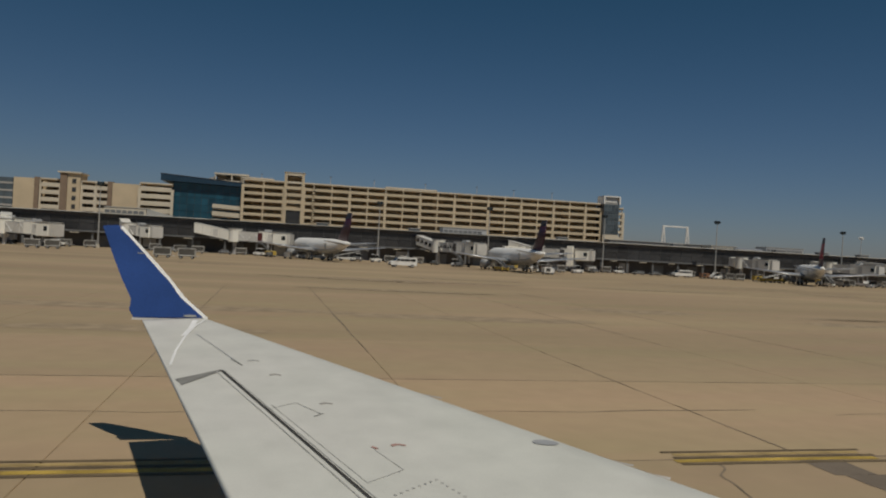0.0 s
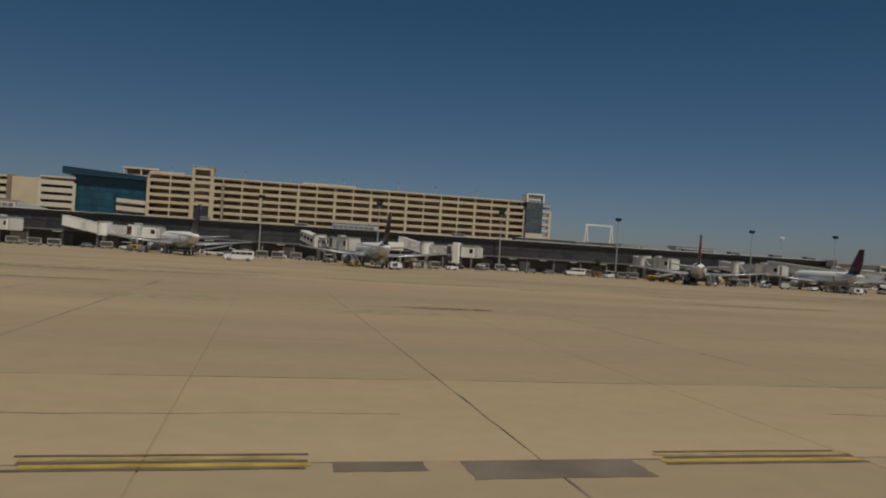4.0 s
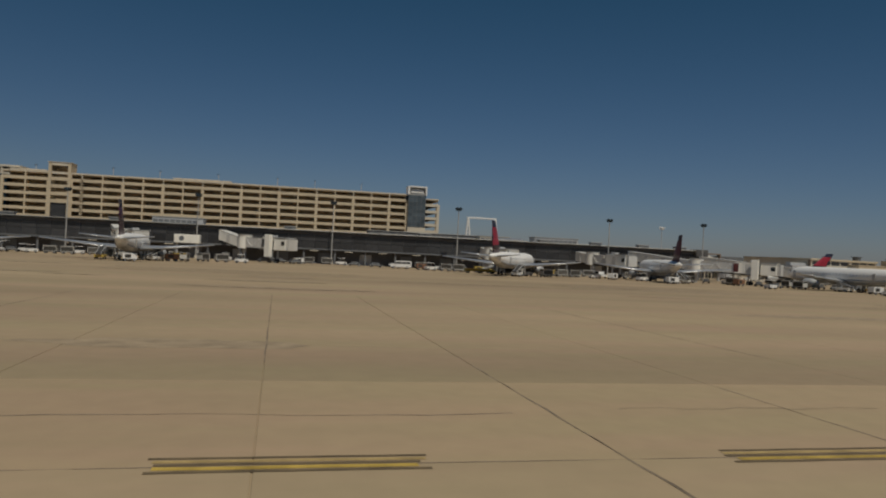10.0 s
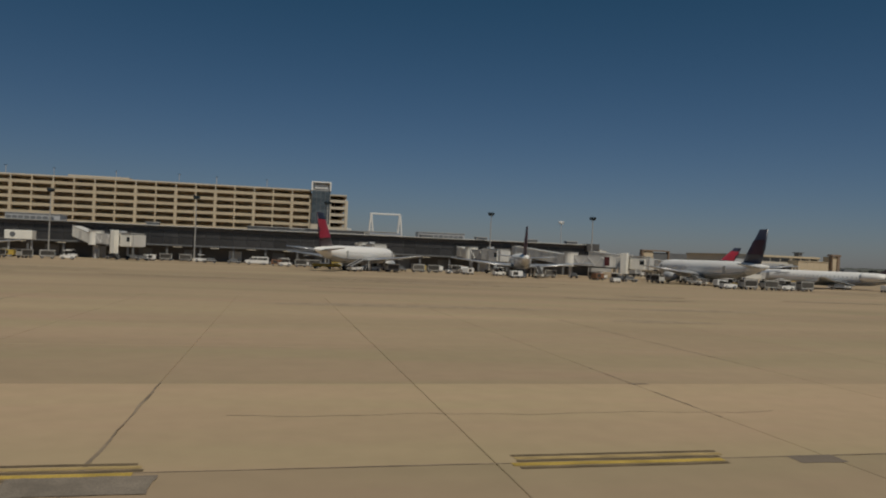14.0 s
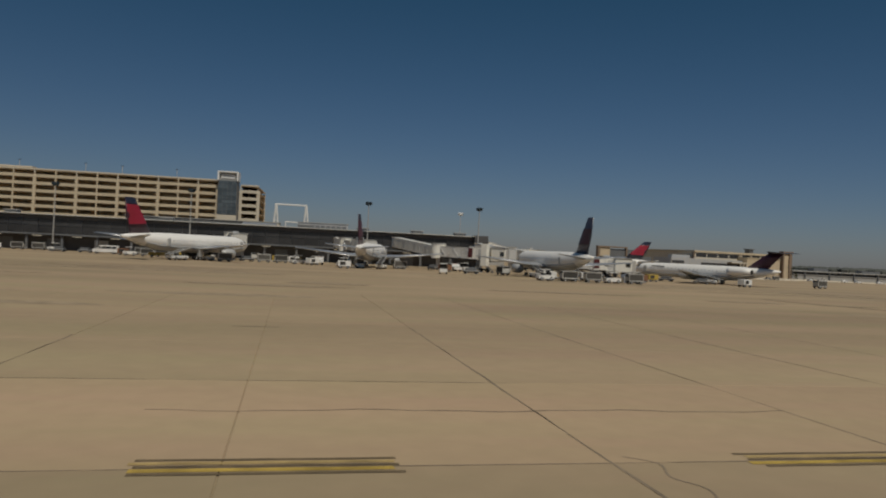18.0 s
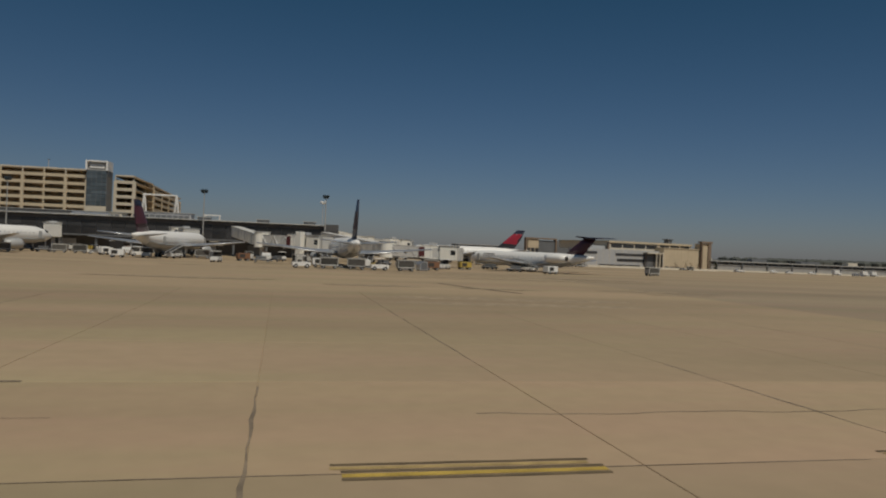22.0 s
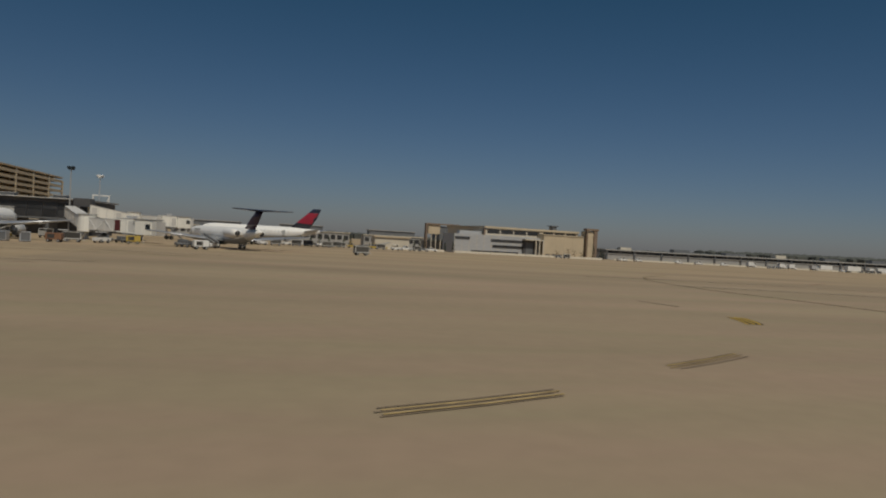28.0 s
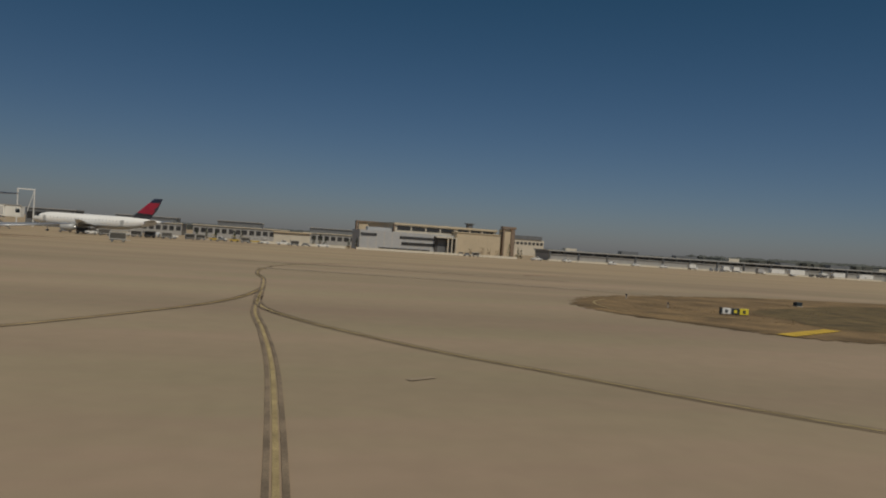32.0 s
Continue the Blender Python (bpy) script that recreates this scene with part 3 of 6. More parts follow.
for r in range(4):
    part("spandrel", boxes((16.7, 22.3, -0.35, 0.1, 15.6 + r * 2.75, 16.8 + r * 2.75)), M_BEIGE, garage)
part("stair_glass", boxes((16.7, 22.3, 0.1, 0.3, 0, 15.6)), M_CURTAIN, garage)
# glazed lift tower and the set-back wing
lift = part("lift_tower", boxes((149.0, 156.0, -1.6, 6, 0, 26.6)), M_LOUVRE, garage)
for i in range(4):
    for j in range(9):
        p = part("glass_pane", boxes((149.15 + i * 1.7, 150.7 + i * 1.7, -1.72, -1.62, 13.8 + j * 1.42, 15.1 + j * 1.42)), M_LIFTGLASS, garage)
part("tower_base", boxes((148.9, 156.1, -2.0, -1.62, 0, 13.6)), M_PALE, garage)
head = part("tower_head", boxes((149.4, 155.6, -1.0, 5, 26.6, 29.5)), M_EAVE, garage)
for x in (148.7, 155.7):
    part("head_post", boxes((x, x + 0.6, -2.2, 5, 26.6, 30.1)), M_WHITE, head)
part("head_slab", boxes((149.35, 155.65, -2.2, 5, 29.6, 30.1)), M_WHITE, head)
part("head_sign", boxes((150.0, 155.0, -1.25, -1.05, 27.4, 28.9)), M_WHITE, garage, "white sign panel with bars of writing")
part("sign_bar", boxes((150.6, 154.4, -1.32, -1.26, 28.0, 28.4)), M_GREYWALL, garage)
garage_front(garage, 156.2, 1, 6.8, 9.0, 26.2, 9, pairs=False, mat=M_PALE)
# side of the wing, running back
side = thing("parking_garage", "beige end wall of the parking garage with open decks", "parking garage", pose(155.6, 294.5, 0, 0, 0, 91.0))
garage_front(side, 0.4, 6, 25.2, 0.0, 26.2, 9, pairs=False, deep=6.5, rail=1.35)
for x, h in ((6, 3.0), (34, 3.6), (52, 3.2), (74, 3.4), (97, 3.8), (112, 3.0), (131, 3.5)):
    h += 1.0
    pole = thing("roof_lamp", "slim lamp post on the garage roof deck", "lamp post", pose(-7.5, 292, 0, 0, 0, TURN) @ pose(x, 9 + x % 7, 26.4), "garage roof lamps")
    part("mast", rod((0, 0, 0), (0, 0, h), 0.12), M_STEEL, pole)
    part("lamp_head", boxes((-0.5, 0.5, -0.15, 0.15, h, h + 0.16)), M_LAMP, pole)
for x, w in ((57, 22), (-2, 13)):
    shed = thing("roof_canopy", "pale canopy on the garage roof", "canopy", pose(-7.5, 292, 0, 0, 0, TURN) @ pose(x, 12, 26.4))
    part("canopy_roof", boxes((0, w, 0, 5, 1.6, 2.1)), M_PALE, shed)
    for i in range(4):
        part("canopy_post", boxes((0.2 + i * (w - 0.6) / 3, 0.5 + i * (w - 0.6) / 3, 0.1, 0.4, 0, 1.6)), M_PALE, shed)

# glass atrium between the garages
atrium = thing("glass_atrium", "dark blue glass atrium under a thick rising roof", "building", pose(-37.9, 297.0, 0, 0, 0, TURN))
part("roof_slab", prism(((0, 26.75), (31.2, 25.0), (31.2, 23.6), (0, 24.2)), "y", -2.5, 26), M_BLUEMETAL, atrium)
part("roof_trim", prism(((-0.15, 26.76), (31.2, 25.02), (31.2, 25.2), (-0.15, 26.95)), "y", -2.65, 26), M_MULLION, atrium)
for i in range(10):
    w = 26.6 / 10
    for j in range(8):
        top = 24.0 - (i + 0.5) * w * 0.016
        h = (top - 2.0) / 8
        part("glass_pane", boxes((4.3 + i * w + 0.06, 4.3 + (i + 1) * w - 0.06, -0.12, 0.0, 2 + j * h + 0.05, 2 + (j + 1) * h - 0.05)), M_BLUEGLASS, atrium)
part("core", prism(((4.2, 0), (31, 0), (31, 23.5), (4.2, 24.05)), "y", 0.05, 26), M_MULLION, atrium)
part("ramp_wall", prism(((19.3, 14.9), (30.0, 14.4), (30.0, 15.9), (19.3, 16.4)), "y", -2.2, -1.8), M_PALE, atrium)
part("ramp_wall", prism(((19.3, 11.9), (30.0, 11.4), (30.0, 13.1), (19.3, 13.6)), "y", -2.2, -1.8), M_PALE, atrium)
part("ramp_wall", prism(((19.3, 8.9), (30.0, 8.4), (30.0, 10.1), (19.3, 10.6)), "y", -2.2, -1.8), M_PALE, atrium)
for z in (8.3, 11.3, 14.3):
    part("ramp_deck", boxes((19.4, 29.9, -1.75, -0.2, z, z + 0.25)), M_DARKCONC, atrium)

# pale penthouse that looks over the atrium's roof
pent = thing("roof_penthouse", "pale framed penthouse with dark openings above the atrium roof", "building", pose(-19.2, 306.5, 0, 0, 0, TURN))
part("slab", boxes((-0.3, 13.2, -0.4, 9, 28.9, 29.6)), M_PALE, pent)
part("parapet", boxes((-0.1, 13.0, -0.2, 0.1, 25.2, 26.7)), M_PALE, pent)
part("back_wall", boxes((0, 13.0, 6.5, 7, 0, 28.9)), M_DARKCONC, pent)
for x in (0, 6.4, 12.6):
    part("post", boxes((x, x + 0.5, -0.25, 0.3, 24, 28.9)), M_PALE, pent)
part("side_ramp", prism(((-4.6, 25.9), (-0.3, 28.0), (-0.3, 27.0), (-4.6, 25.2)), "y", 0, 3), M_EAVE, pent)

# second garage, with plain stair panels
west = thing("parking_garage", "second beige parking garage with brown stair towers", "parking garage", pose(-118.0, 301.0, 0, 0, 0, TURN))
garage_front(west, 36.9, 1, 7.2, 0.0, 22.3, 8, pairs=False, mat=M_PALE, rail=1.55)
garage_front(west, 51.4, 2, 5.0, 0.0, 22.2, 8, pairs=False, mat=M_PALE, rail=1.5)
garage_front(west, 72.8, 1, 11.8, -3.0, 22.9, 8, pairs=False, mat=M_PALE, rail=1.7)
# added inner wall close behind the open decks
part("core_wall", boxes((27.0, 84.4, 8.7, 9.1, 0, 21.8)), M_DARKCONC, west)
part("stair_panel", boxes((28.2, 35.2, -0.8, 8, 0, 21.9)), M_TAN, west)
part("stair_panel", boxes((62.6, 72.6, -0.8, 8, 0, 22.0)), M_TAN, west)
part("stair_tower", boxes((44.2, 46.6, -1.2, 8, 0, 24.4)), M_BROWN, west)
part("stair_tower", boxes((46.7, 51.2, -0.9, 8, 0, 24.6)), M_TAN, west)
part("tower_cap", boxes((43.4, 51.8, -1.8, 8.6, 24.6, 25.1)), M_PALE, west)
for i in range(5):
    part("tower_window", boxes((48.4, 49.8, -1.0, -0.91, 8 + i * 3.2, 9.7 + i * 3.2)), M_CURTAIN, west)
part("brown_pier", boxes((35.3, 36.8, -1.0, 4, 0, 22.4)), M_BROWN, west)
part("brown_pier", boxes((60.9, 62.5, -1.0, 4, 0, 22.4)), M_BROWN, west)
part("glass_end", boxes((8, 28.0, -0.4, 8, 0, 21.6)), M_LIFTGLASS, west)
for i in range(8):
    part("end_mullion", boxes((8.2 + i * 2.8, 8.4 + i * 2.8, -0.5, -0.41, 0, 21.6)), M_MULLION, west)
for i in range(5):
    part("end_transom", boxes((8, 28.0, -0.56, -0.51, 8.2 + i * 2.75, 8.9 + i * 2.75)), M_EAVE, west)

# ---- terminal concourse ----
TL = 301.0
term = thing("terminal_concourse", "long low terminal concourse of dark glass with a pale roof edge", "terminal", pose(-75.0, 222.3, gz(222), 0, 0, TURN))
part("upper_wall", boxes((0, TL, 0.25, 26, 4.3, 9.2)), M_DARKWALL, term)
part("lower_wall", boxes((0.5, TL - 0.5, 3.6, 26, 0, 4.3)), M_DARKWALL, term)
part("floor_edge", boxes((-0.3, TL + 0.3, -0.15, 0.5, 4.1, 4.55)), M_LOUVRE, term)
part("eave", boxes((-0.8, 61.0, -1.2, 0.6, 9.58, 9.75)), M_TERMEAVE, term)
part("eave", boxes((61.05, 150.0, -1.2, 0.6, 9.58, 9.75)), M_EAVE, term, "greyer stretch of the roof edge")
part("eave", boxes((150.05, TL + 0.8, -1.2, 0.6, 9.58, 9.75)), M_TERMEAVE, term)
part("roof", boxes((-0.8, TL + 0.8, 0.6, 27, 9.3, 9.72)), M_ROOF, term)
part("frieze", boxes((-0.2, TL + 0.2, -0.1, 0.24, 8.55, 9.35)), M_DARKWALL, term)
pane = mesh_of("glass_pane", boxes((0.06, 3.7, 0.02, 0.2, 0.05, 1.9)), M_CURTAIN)
for i in range(80):
    for j in range(2):
        p = part("glass_pane", pane, M_CURTAIN, term)
        p.location = (0.2 + i * 3.76, 0, 4.6 + j * 1.97)
mull = mesh_of("mullion", boxes((-0.06, 0.06, -0.08, 0.2, 4.5, 8.6)), M_MULLION)
for i in range(81):
    part("mullion", mull, M_MULLION, term).location = (0.14 + i * 3.76, 0, 0)
part("end_block", boxes((TL - 3.2, TL + 0.85, -1.5, 3, 7.8, 10.0)), M_DARKWALL, term)
colm = mesh_of("column", soft_box(-0.3, 0.3, 0.4, 1.0, 0, 4.2, 0.05, 1), M_LOUVRE)
for i in range(34):
    part("column", colm, M_LOUVRE, term).location = (3 + i * 9.0, 0, 0)
for i in range(24):
    part("service_door", boxes((6 + i * 12.3, 9.6 + i * 12.3, 3.45, 3.58, 0, 3.2)), M_LOUVRE if i % 3 else M_GREYWALL, term)
for i in range(30):
    part("light_panel", boxes((4 + i * 10.1, 6.4 + i * 10.1, -0.3, -0.16, 3.75, 3.95)), M_PALE, term)


def roof_unit(x, y, w, d, h, z=9.75, mat=None, label="grey louvred plant box on the terminal roof"):
    u = thing("roof_unit", label, "roof unit", pose(-75.0, 222.3, gz(222), 0, 0, TURN) @ pose(x, y, z), "terminal roof units")
    part("casing", soft_box(0, w, 0, d, 0.0, h, 0.05, 1), mat or M_GREYWALL, u)
    part("cap", boxes((-0.2, w + 0.2, -0.2, d + 0.2, h, h + 0.18)), M_EAVE, u)
    for i in range(max(2, int(w / 1.6))):
        part("louvre", boxes((0.25 + i * 1.55, 1.55 + i * 1.55, -0.06, -0.01, 0.25, h * 0.62)), M_LOUVRE, u)


roof_unit(131, 3, 14, 6, 1.7)
roof_unit(246, 6, 14.5, 6, 1.6)
roof_unit(230, 14, 10, 6, 1.3, mat=M_PALE)
roof_unit(194, 20, 44, 5, 1.4, mat=M_DARKWALL, label="long dark clerestory on the terminal roof")
roof_unit(31.5, 5, 11.5, 6, 1.9, mat=M_PALE, label="pale plant room with dark louvres on the terminal roof")
wedge = thing("roof_wedge", "pale sloping roof fairing beside the plant room", "roof unit", pose(-75.0, 222.3, gz(222), 0, 0, TURN) @ pose(43.2, 5, 9.75), "terminal roof units")
part("fairing", prism(((0, 0), (6.6, 0), (6.6, 0.3), (0, 1.9)), "y", 0, 6), M_EAVE, wedge)
for x in (92, 120, 168, 208, 246, 263, 279, 292):
    roof_unit(x, 0.8, 3.4, 2.4, 0.7, mat=M_LOUVRE, label="small dark vent box at the roof edge")

# added box: its bare metal lid stands for sun glint on the roof
skylight = thing("roof_skylight", "low metal-topped box added for the sun glint on the terminal roof edge", "skylight", pose(-75.0, 222.3, gz(222), 0, 0, TURN) @ pose(230.5, -0.9, 9.77), "terminal roof units")
part("curb", boxes((0, 9.6, 0, 2.2, 0, 0.14)), M_EAVE, skylight)
part("lid", prism(((0.1, 0.15), (2.1, 0.15), (2.1, 0.75), (0.1, 0.3)), "x", 0.1, 9.5), M_ALU, skylight, "bare metal sloping lid")

# white sign gantry behind the terminal
gantry = thing("sign_gantry", "white painted steel portal frame standing behind the terminal", "gantry", pose(163.0, 272.4, gz(272), 0, 0, TURN))
part("beam", soft_box(-0.3, 11.4, -0.3, 0.3, 19.6, 20.2, 0.08, 1), M_WHITE, gantry)
for x, s in ((0.2, -1), (11.1, 1)):
    part("leg", rod((x - 1.6, 0, 0), (x - 0.1, 0, 19.7), 0.34), M_WHITE, gantry)
    part("leg", rod((x + 2.2, 0, 0), (x + 0.1, 0, 19.6), 0.34), M_WHITE, gantry)
    for z in (6, 10, 14):
        f = z / 19.7
        part("rung", rod((x - 1.6 + 1.5 * f, 0, z), (x + 2.2 - 2.1 * f, 0, z), 0.1), M_WHITE, gantry)

# second, larger gantry far behind it
gantry = thing("sign_gantry", "far white painted steel portal frame beyond the concourse", "gantry", on_apron(165.2, 461.0, 4))
part("beam", soft_box(-0.3, 9.4, -0.3, 0.3, 21.4, 22.1, 0.08, 1), M_WHITE, gantry)
for x in (0.2, 8.9):
    part("leg", rod((x, 0, 0), (x, 0, 21.5), 0.36), M_WHITE, gantry)
part("brace", rod((5.6, 0, 9), (8.8, 0, 21.2), 0.22), M_WHITE, gantry)

# ---- hangar and far buildings ----
hangar = thing("maintenance_hangar", "tan and grey hangar building with a tall brown-framed end tower", "hangar", pose(354.0, 327.0, gz(327), 0, 0, 10.5))
part("grey_hall", boxes((0, 46, 0.5, 14, 0, 9.0)), M_GREYWALL, hangar)
part("ribbon_window", boxes((19, 37, 0.3, 0.48, 6.0, 7.2)), M_CURTAIN, hangar)
part("ribbon_window", boxes((20, 37, 0.3, 0.48, 3.2, 4.5)), M_CURTAIN, hangar)
part("ribbon_window", boxes((0.4, 8, 0.3, 0.48, 6.5, 7.7)), M_CURTAIN, hangar)
part("base_window", boxes((9, 34, 0.3, 0.48, 0.4, 1.5)), M_CURTAIN, hangar)
for i in range(12):
    part("cladding_rib", boxes((0.2 + i * 3.8, 0.35 + i * 3.8, 0.42, 0.5, 0, 9.0)), M_PALE, hangar)
part("tan_hall", boxes((46.2, 69.0, -2.5, 50, 0, 10.6)), M_TAN, hangar)
part("roof_step", boxes((46.0, 69.05, -2.8, 4, 10.6, 11.0)), M_BEIGE, hangar)
part("recess", boxes((36.2, 46.0, -0.4, 0.3, 0, 7.6)), M_DARKWALL, hangar)
part("bay_door", boxes((37.6, 41.4, -0.5, -0.42, 0, 6.4)), M_LOUVRE, hangar)
for i in range(3):
    part("dock_column", boxes((41.6 + i * 2.0, 42.15 + i * 2.0, -2.9, -2.2, 0, 7.6)), M_PALE, hangar)
part("dock_canopy", boxes((35.8, 46.15, -3.0, 0.3, 7.6, 8.2)), M_PALE, hangar)
for i in range(5):
    part("panel_joint", boxes((48.4 + i * 4.6, 48.5 + i * 4.6, -2.56, -2.5, 0, 10.6)), M_BEIGE, hangar)
for i in range(3):
    part("dock_opening", boxes((47.4 + i * 3.4, 50.0 + i * 3.4, -2.58, -2.5, 0.1, 1.5)), M_DARKWALL, hangar)
part("upper_storey", boxes((17.6, 69.6, 4, 50, 9.0, 12.4)), M_PALE, hangar)
part("parapet", boxes((17.0, 70.0, 3.4, 50, 12.4, 13.3)), M_BEIGE, hangar)
part("storey_end_post", boxes((16.8, 17.5, 3.6, 5, 9.0, 12.4)), M_BROWN, hangar)
for i in range(4):
    part("clerestory_window", boxes((18.6 + i * 7.3, 25.2 + i * 7.3, 3.86, 3.98, 10.0, 11.9)), M_CURTAIN, hangar)
for i in range(3):
    part("clerestory_window", boxes((49.4 + i * 6.6, 55.0 + i * 6.6, 3.86, 3.98, 11.1, 12.1)), M_CURTAIN, hangar)
part("roof_curb", boxes((5.0, 16.6, 6, 9, 9.0, 10.6)), M_GREYWALL, hangar)
tower = part("end_tower", boxes((70.3, 73.8, -3.6, 2, 0, 13.9)), M_TAN, hangar, "tan infill of the brown-framed tower")
part("frame_post", boxes((69.5, 70.25, -4.2, -2.4, 0, 14.1)), M_BROWN, tower)
part("frame_post", boxes((73.85, 75.8, -4.2, -2.0, 0, 14.1)), M_BROWN, tower)
part("frame_lintel", boxes((69.1, 76.3, -4.4, -1.6, 14.1, 15.1)), M_BROWN, tower)
for z in (3.4, 6.8, 10.2):
    part("panel_joint", boxes((70.3, 73.8, -3.66, -3.6, z, z + 0.08)), M_BEIGE, tower)
part("portal", boxes((23.6, 24.6, 97.5, 100, -2, 15.0), (45, 46, 97.5, 100, -2, 15.0), (24.6, 45, 97.5, 100, 14.2, 15.0)), M_BROWN, hangar)
part("portal_infill", boxes((25.4, 33, 98.2, 99.8, 8.6, 14.2)), M_TAN, hangar)
part("dark_link", boxes((28, 62, 104, 116, -2, 4.5), (33, 66, 98.5, 112, 5.5, 13.4)), M_LOUVRE, hangar)
for i in range(6):
    part("link_column", boxes((27.5 + i * 3.0, 28.0 + i * 3.0, 98.6, 99.1, -2, 8.6)), M_PALE, hangar)
plant = part("roof_plant", boxes((55.0, 57.2, 4.5, 8, 13.3, 15.2)), M_LOUVRE, hangar)
part("plant_cap", boxes((54.2, 58.0, 4.0, 8.6, 15.2, 15.6)), M_LOUVRE, plant)


def low_block(x, y, w, d, h, wall, roof, label, bays=8, turn=0.0, upper=None):
    b = thing("service_building", label, "building", on_apron(x, y, turn), "far service buildings")
    part("wall", boxes((0, w, 0, d, 0, h)), wall, b)
    part("roof_edge", boxes((-0.6, w + 0.6, -0.6, d + 0.6, h, h + 0.5)), roof, b)
    for i in range(bays):
        s = w / bays
        part("window", boxes((i * s + 0.15 * s, (i + 1) * s - 0.15 * s, -0.08, -0.01, h * 0.4, h * 0.8)), M_CURTAIN, b)
    if upper:
        x0, x1, up = upper
        part("upper_storey", boxes((x0, x1, 3, d - 1, h + 0.5, h + up)), M_LOUVRE, b)
        part("upper_roof", boxes((x0 - 0.6, x1 + 0.6, 2.4, d - 0.4, h + up, h + up + 0.4)), M_EAVE, b)
    return b


low_block(316.5, 322, 15.5, 12, 5.2, M_PALE, M_TAN, "small windowless tan utility building beside the hangar", 0)
low_block(205, 500, 46, 20, 7.4, M_EAVE, M_PALE, "distant pale building with a dark upper storey", 11, upper=(4, 42, 3.6))
low_block(258, 500, 62, 20, 7.6, M_EAVE, M_PALE, "distant pale building with a long window band", 14, upper=(15, 44, 3.8))
low_block(330, 500, 44, 20, 7.2, M_EAVE, M_PALE, "distant pale building beside the hangar", 10, upper=(4, 36, 3.6))
low_block(150, 520, 30, 20, 11.6, M_LOUVRE, M_EAVE, "distant grey building beyond the apron", 6)

# second concourse, far across the apron
offices = thing("office_building", "distant pale office block with a dark roof band", "building", on_apron(508, 620))
part("wall", boxes((0, 34, 0, 20, 0, 14.0)), M_PALE, offices)
part("roof_band", boxes((-3, 32, -0.5, 20, 14.0, 17.4)), M_LOUVRE, offices)
for i in range(9):
    part("window", boxes((1 + i * 3.7, 3.4 + i * 3.7, -0.1, -0.01, 9.4, 11.8)), M_CURTAIN, offices)
far = thing("terminal_concourse", "distant low concourse with a pale roof and dark windows", "terminal", pose(488.0, 452.0, gz(452), 0, 0, -1.0))
part("wall", boxes((0, 520, 0, 30, 0, 4.2)), M_EAVE, far)
part("upper_wall", boxes((0, 520, 1, 30, 4.2, 6.2)), M_LOUVRE, far)
part("roof", boxes((-1, 521, -1.5, 31, 6.2, 6.9)), M_EAVE, far)
part("floor_edge", boxes((-1, 521, -0.5, 1, 3.9, 4.3)), M_EAVE, far)
for i in range(52):
    part("window", boxes((2 + i * 10, 10 + i * 10, 0.7, 0.9, 4.6, 6.0)), M_CURTAIN, far)
for i in range(13):
    part("roof_unit", boxes((14 + i * 40, 22 + i * 40 + 4 * (i % 3), 8, 14, 6.9, 8.6 + 0.5 * (i % 2))), M_LOUVRE if i % 3 else M_PALE, far)
for i in range(26):
    part("bay_pier", boxes((i * 20, i * 20 + 0.8, -1.0, 0.6, 0, 6.2)), M_LOUVRE, far)

# pale concrete barrier along the far service road
barrier = thing("road_barrier", "long pale concrete barrier along the far service road", "barrier", on_apron(300, 300))
section = mesh_of("barrier_section", prism(((-0.35, 0), (0.35, 0), (0.16, 0.95), (-0.16, 0.95)), "x", 0.05, 5.95), M_PALE)
line = [Vector(p) for p in ((306, 309), (352, 318), (430, 330), (470, 402), (720, 424), (900, 430))]
for p, q in zip(line, line[1:]):
    d = q - p
    if p.x == 430:
        continue
    for k in range(int(d.length / 6)):
        at = p + d * (k * 6 / d.length)
        piece = part("barrier_section", section, M_PALE, barrier)
        piece.matrix_world = pose(at.x, at.y, gz(at.y), 0, 0, math.degrees(math.atan2(d.y, d.x)))

# woods on the skyline
bm = bmesh.new()
for k in range(1500):
    x = rng.uniform(100, 1900)
    y = rng.uniform(1050, 1250)
    h = 4.4 + rng.uniform(0, 2.0) + 2 * math.sin(x / 170.0) + (6 if x > 1050 else 0)
    if h < 3:
        continue
    w = rng.uniform(7, 14)
    ring = [bm.verts.new((x + w * math.cos(a) * rng.uniform(0.7, 1.1), y + w * math.sin(a), -2 + h * 0.72)) for a in (0, 1.05, 2.1, 3.15, 4.2, 5.25)]
    tip = bm.verts.new((x + rng.uniform(-2, 2), y, -2 + h))
    low = [bm.verts.new((v.co.x, v.co.y, -6)) for v in ring]
    for i in range(6):
        bm.faces.new((ring[i], ring[(i + 1) % 6], tip))
        bm.faces.new((low[i], low[(i + 1) % 6], ring[(i + 1) % 6], ring[i]))
solid("far_woods", bm, M_WOOD, "dark line of distant woods on the skyline", "woods", "stuff")

# ---- parked airliners ----
def ring_x(x, r, zc, n=20, squash=1.0):
    return [(x, r * math.cos(a), zc + squash * r * math.sin(a)) for a in (2 * math.pi * k / n for k in range(n))]


def foil(chord, thick, n=8):
    """A thin wing section as (along, up) pairs from nose to tail and back."""
    up = [(chord * t, thick * 1.6 * math.sqrt(max(t, 0)) * (1 - t) * 1.6) for t in (i / n for i in range(n + 1))]
    return up + [(u, -0.5 * v) for u, v in up[-2:0:-1]]


def wing_skin(stations, mirror=1):
    """stations: (nose x, y, z, chord, thickness); sections stand along x."""
    return loft([[(x - u, mirror * y, z + v) for u, v in foil(c, t)] for x, y, z, c, t in stations])


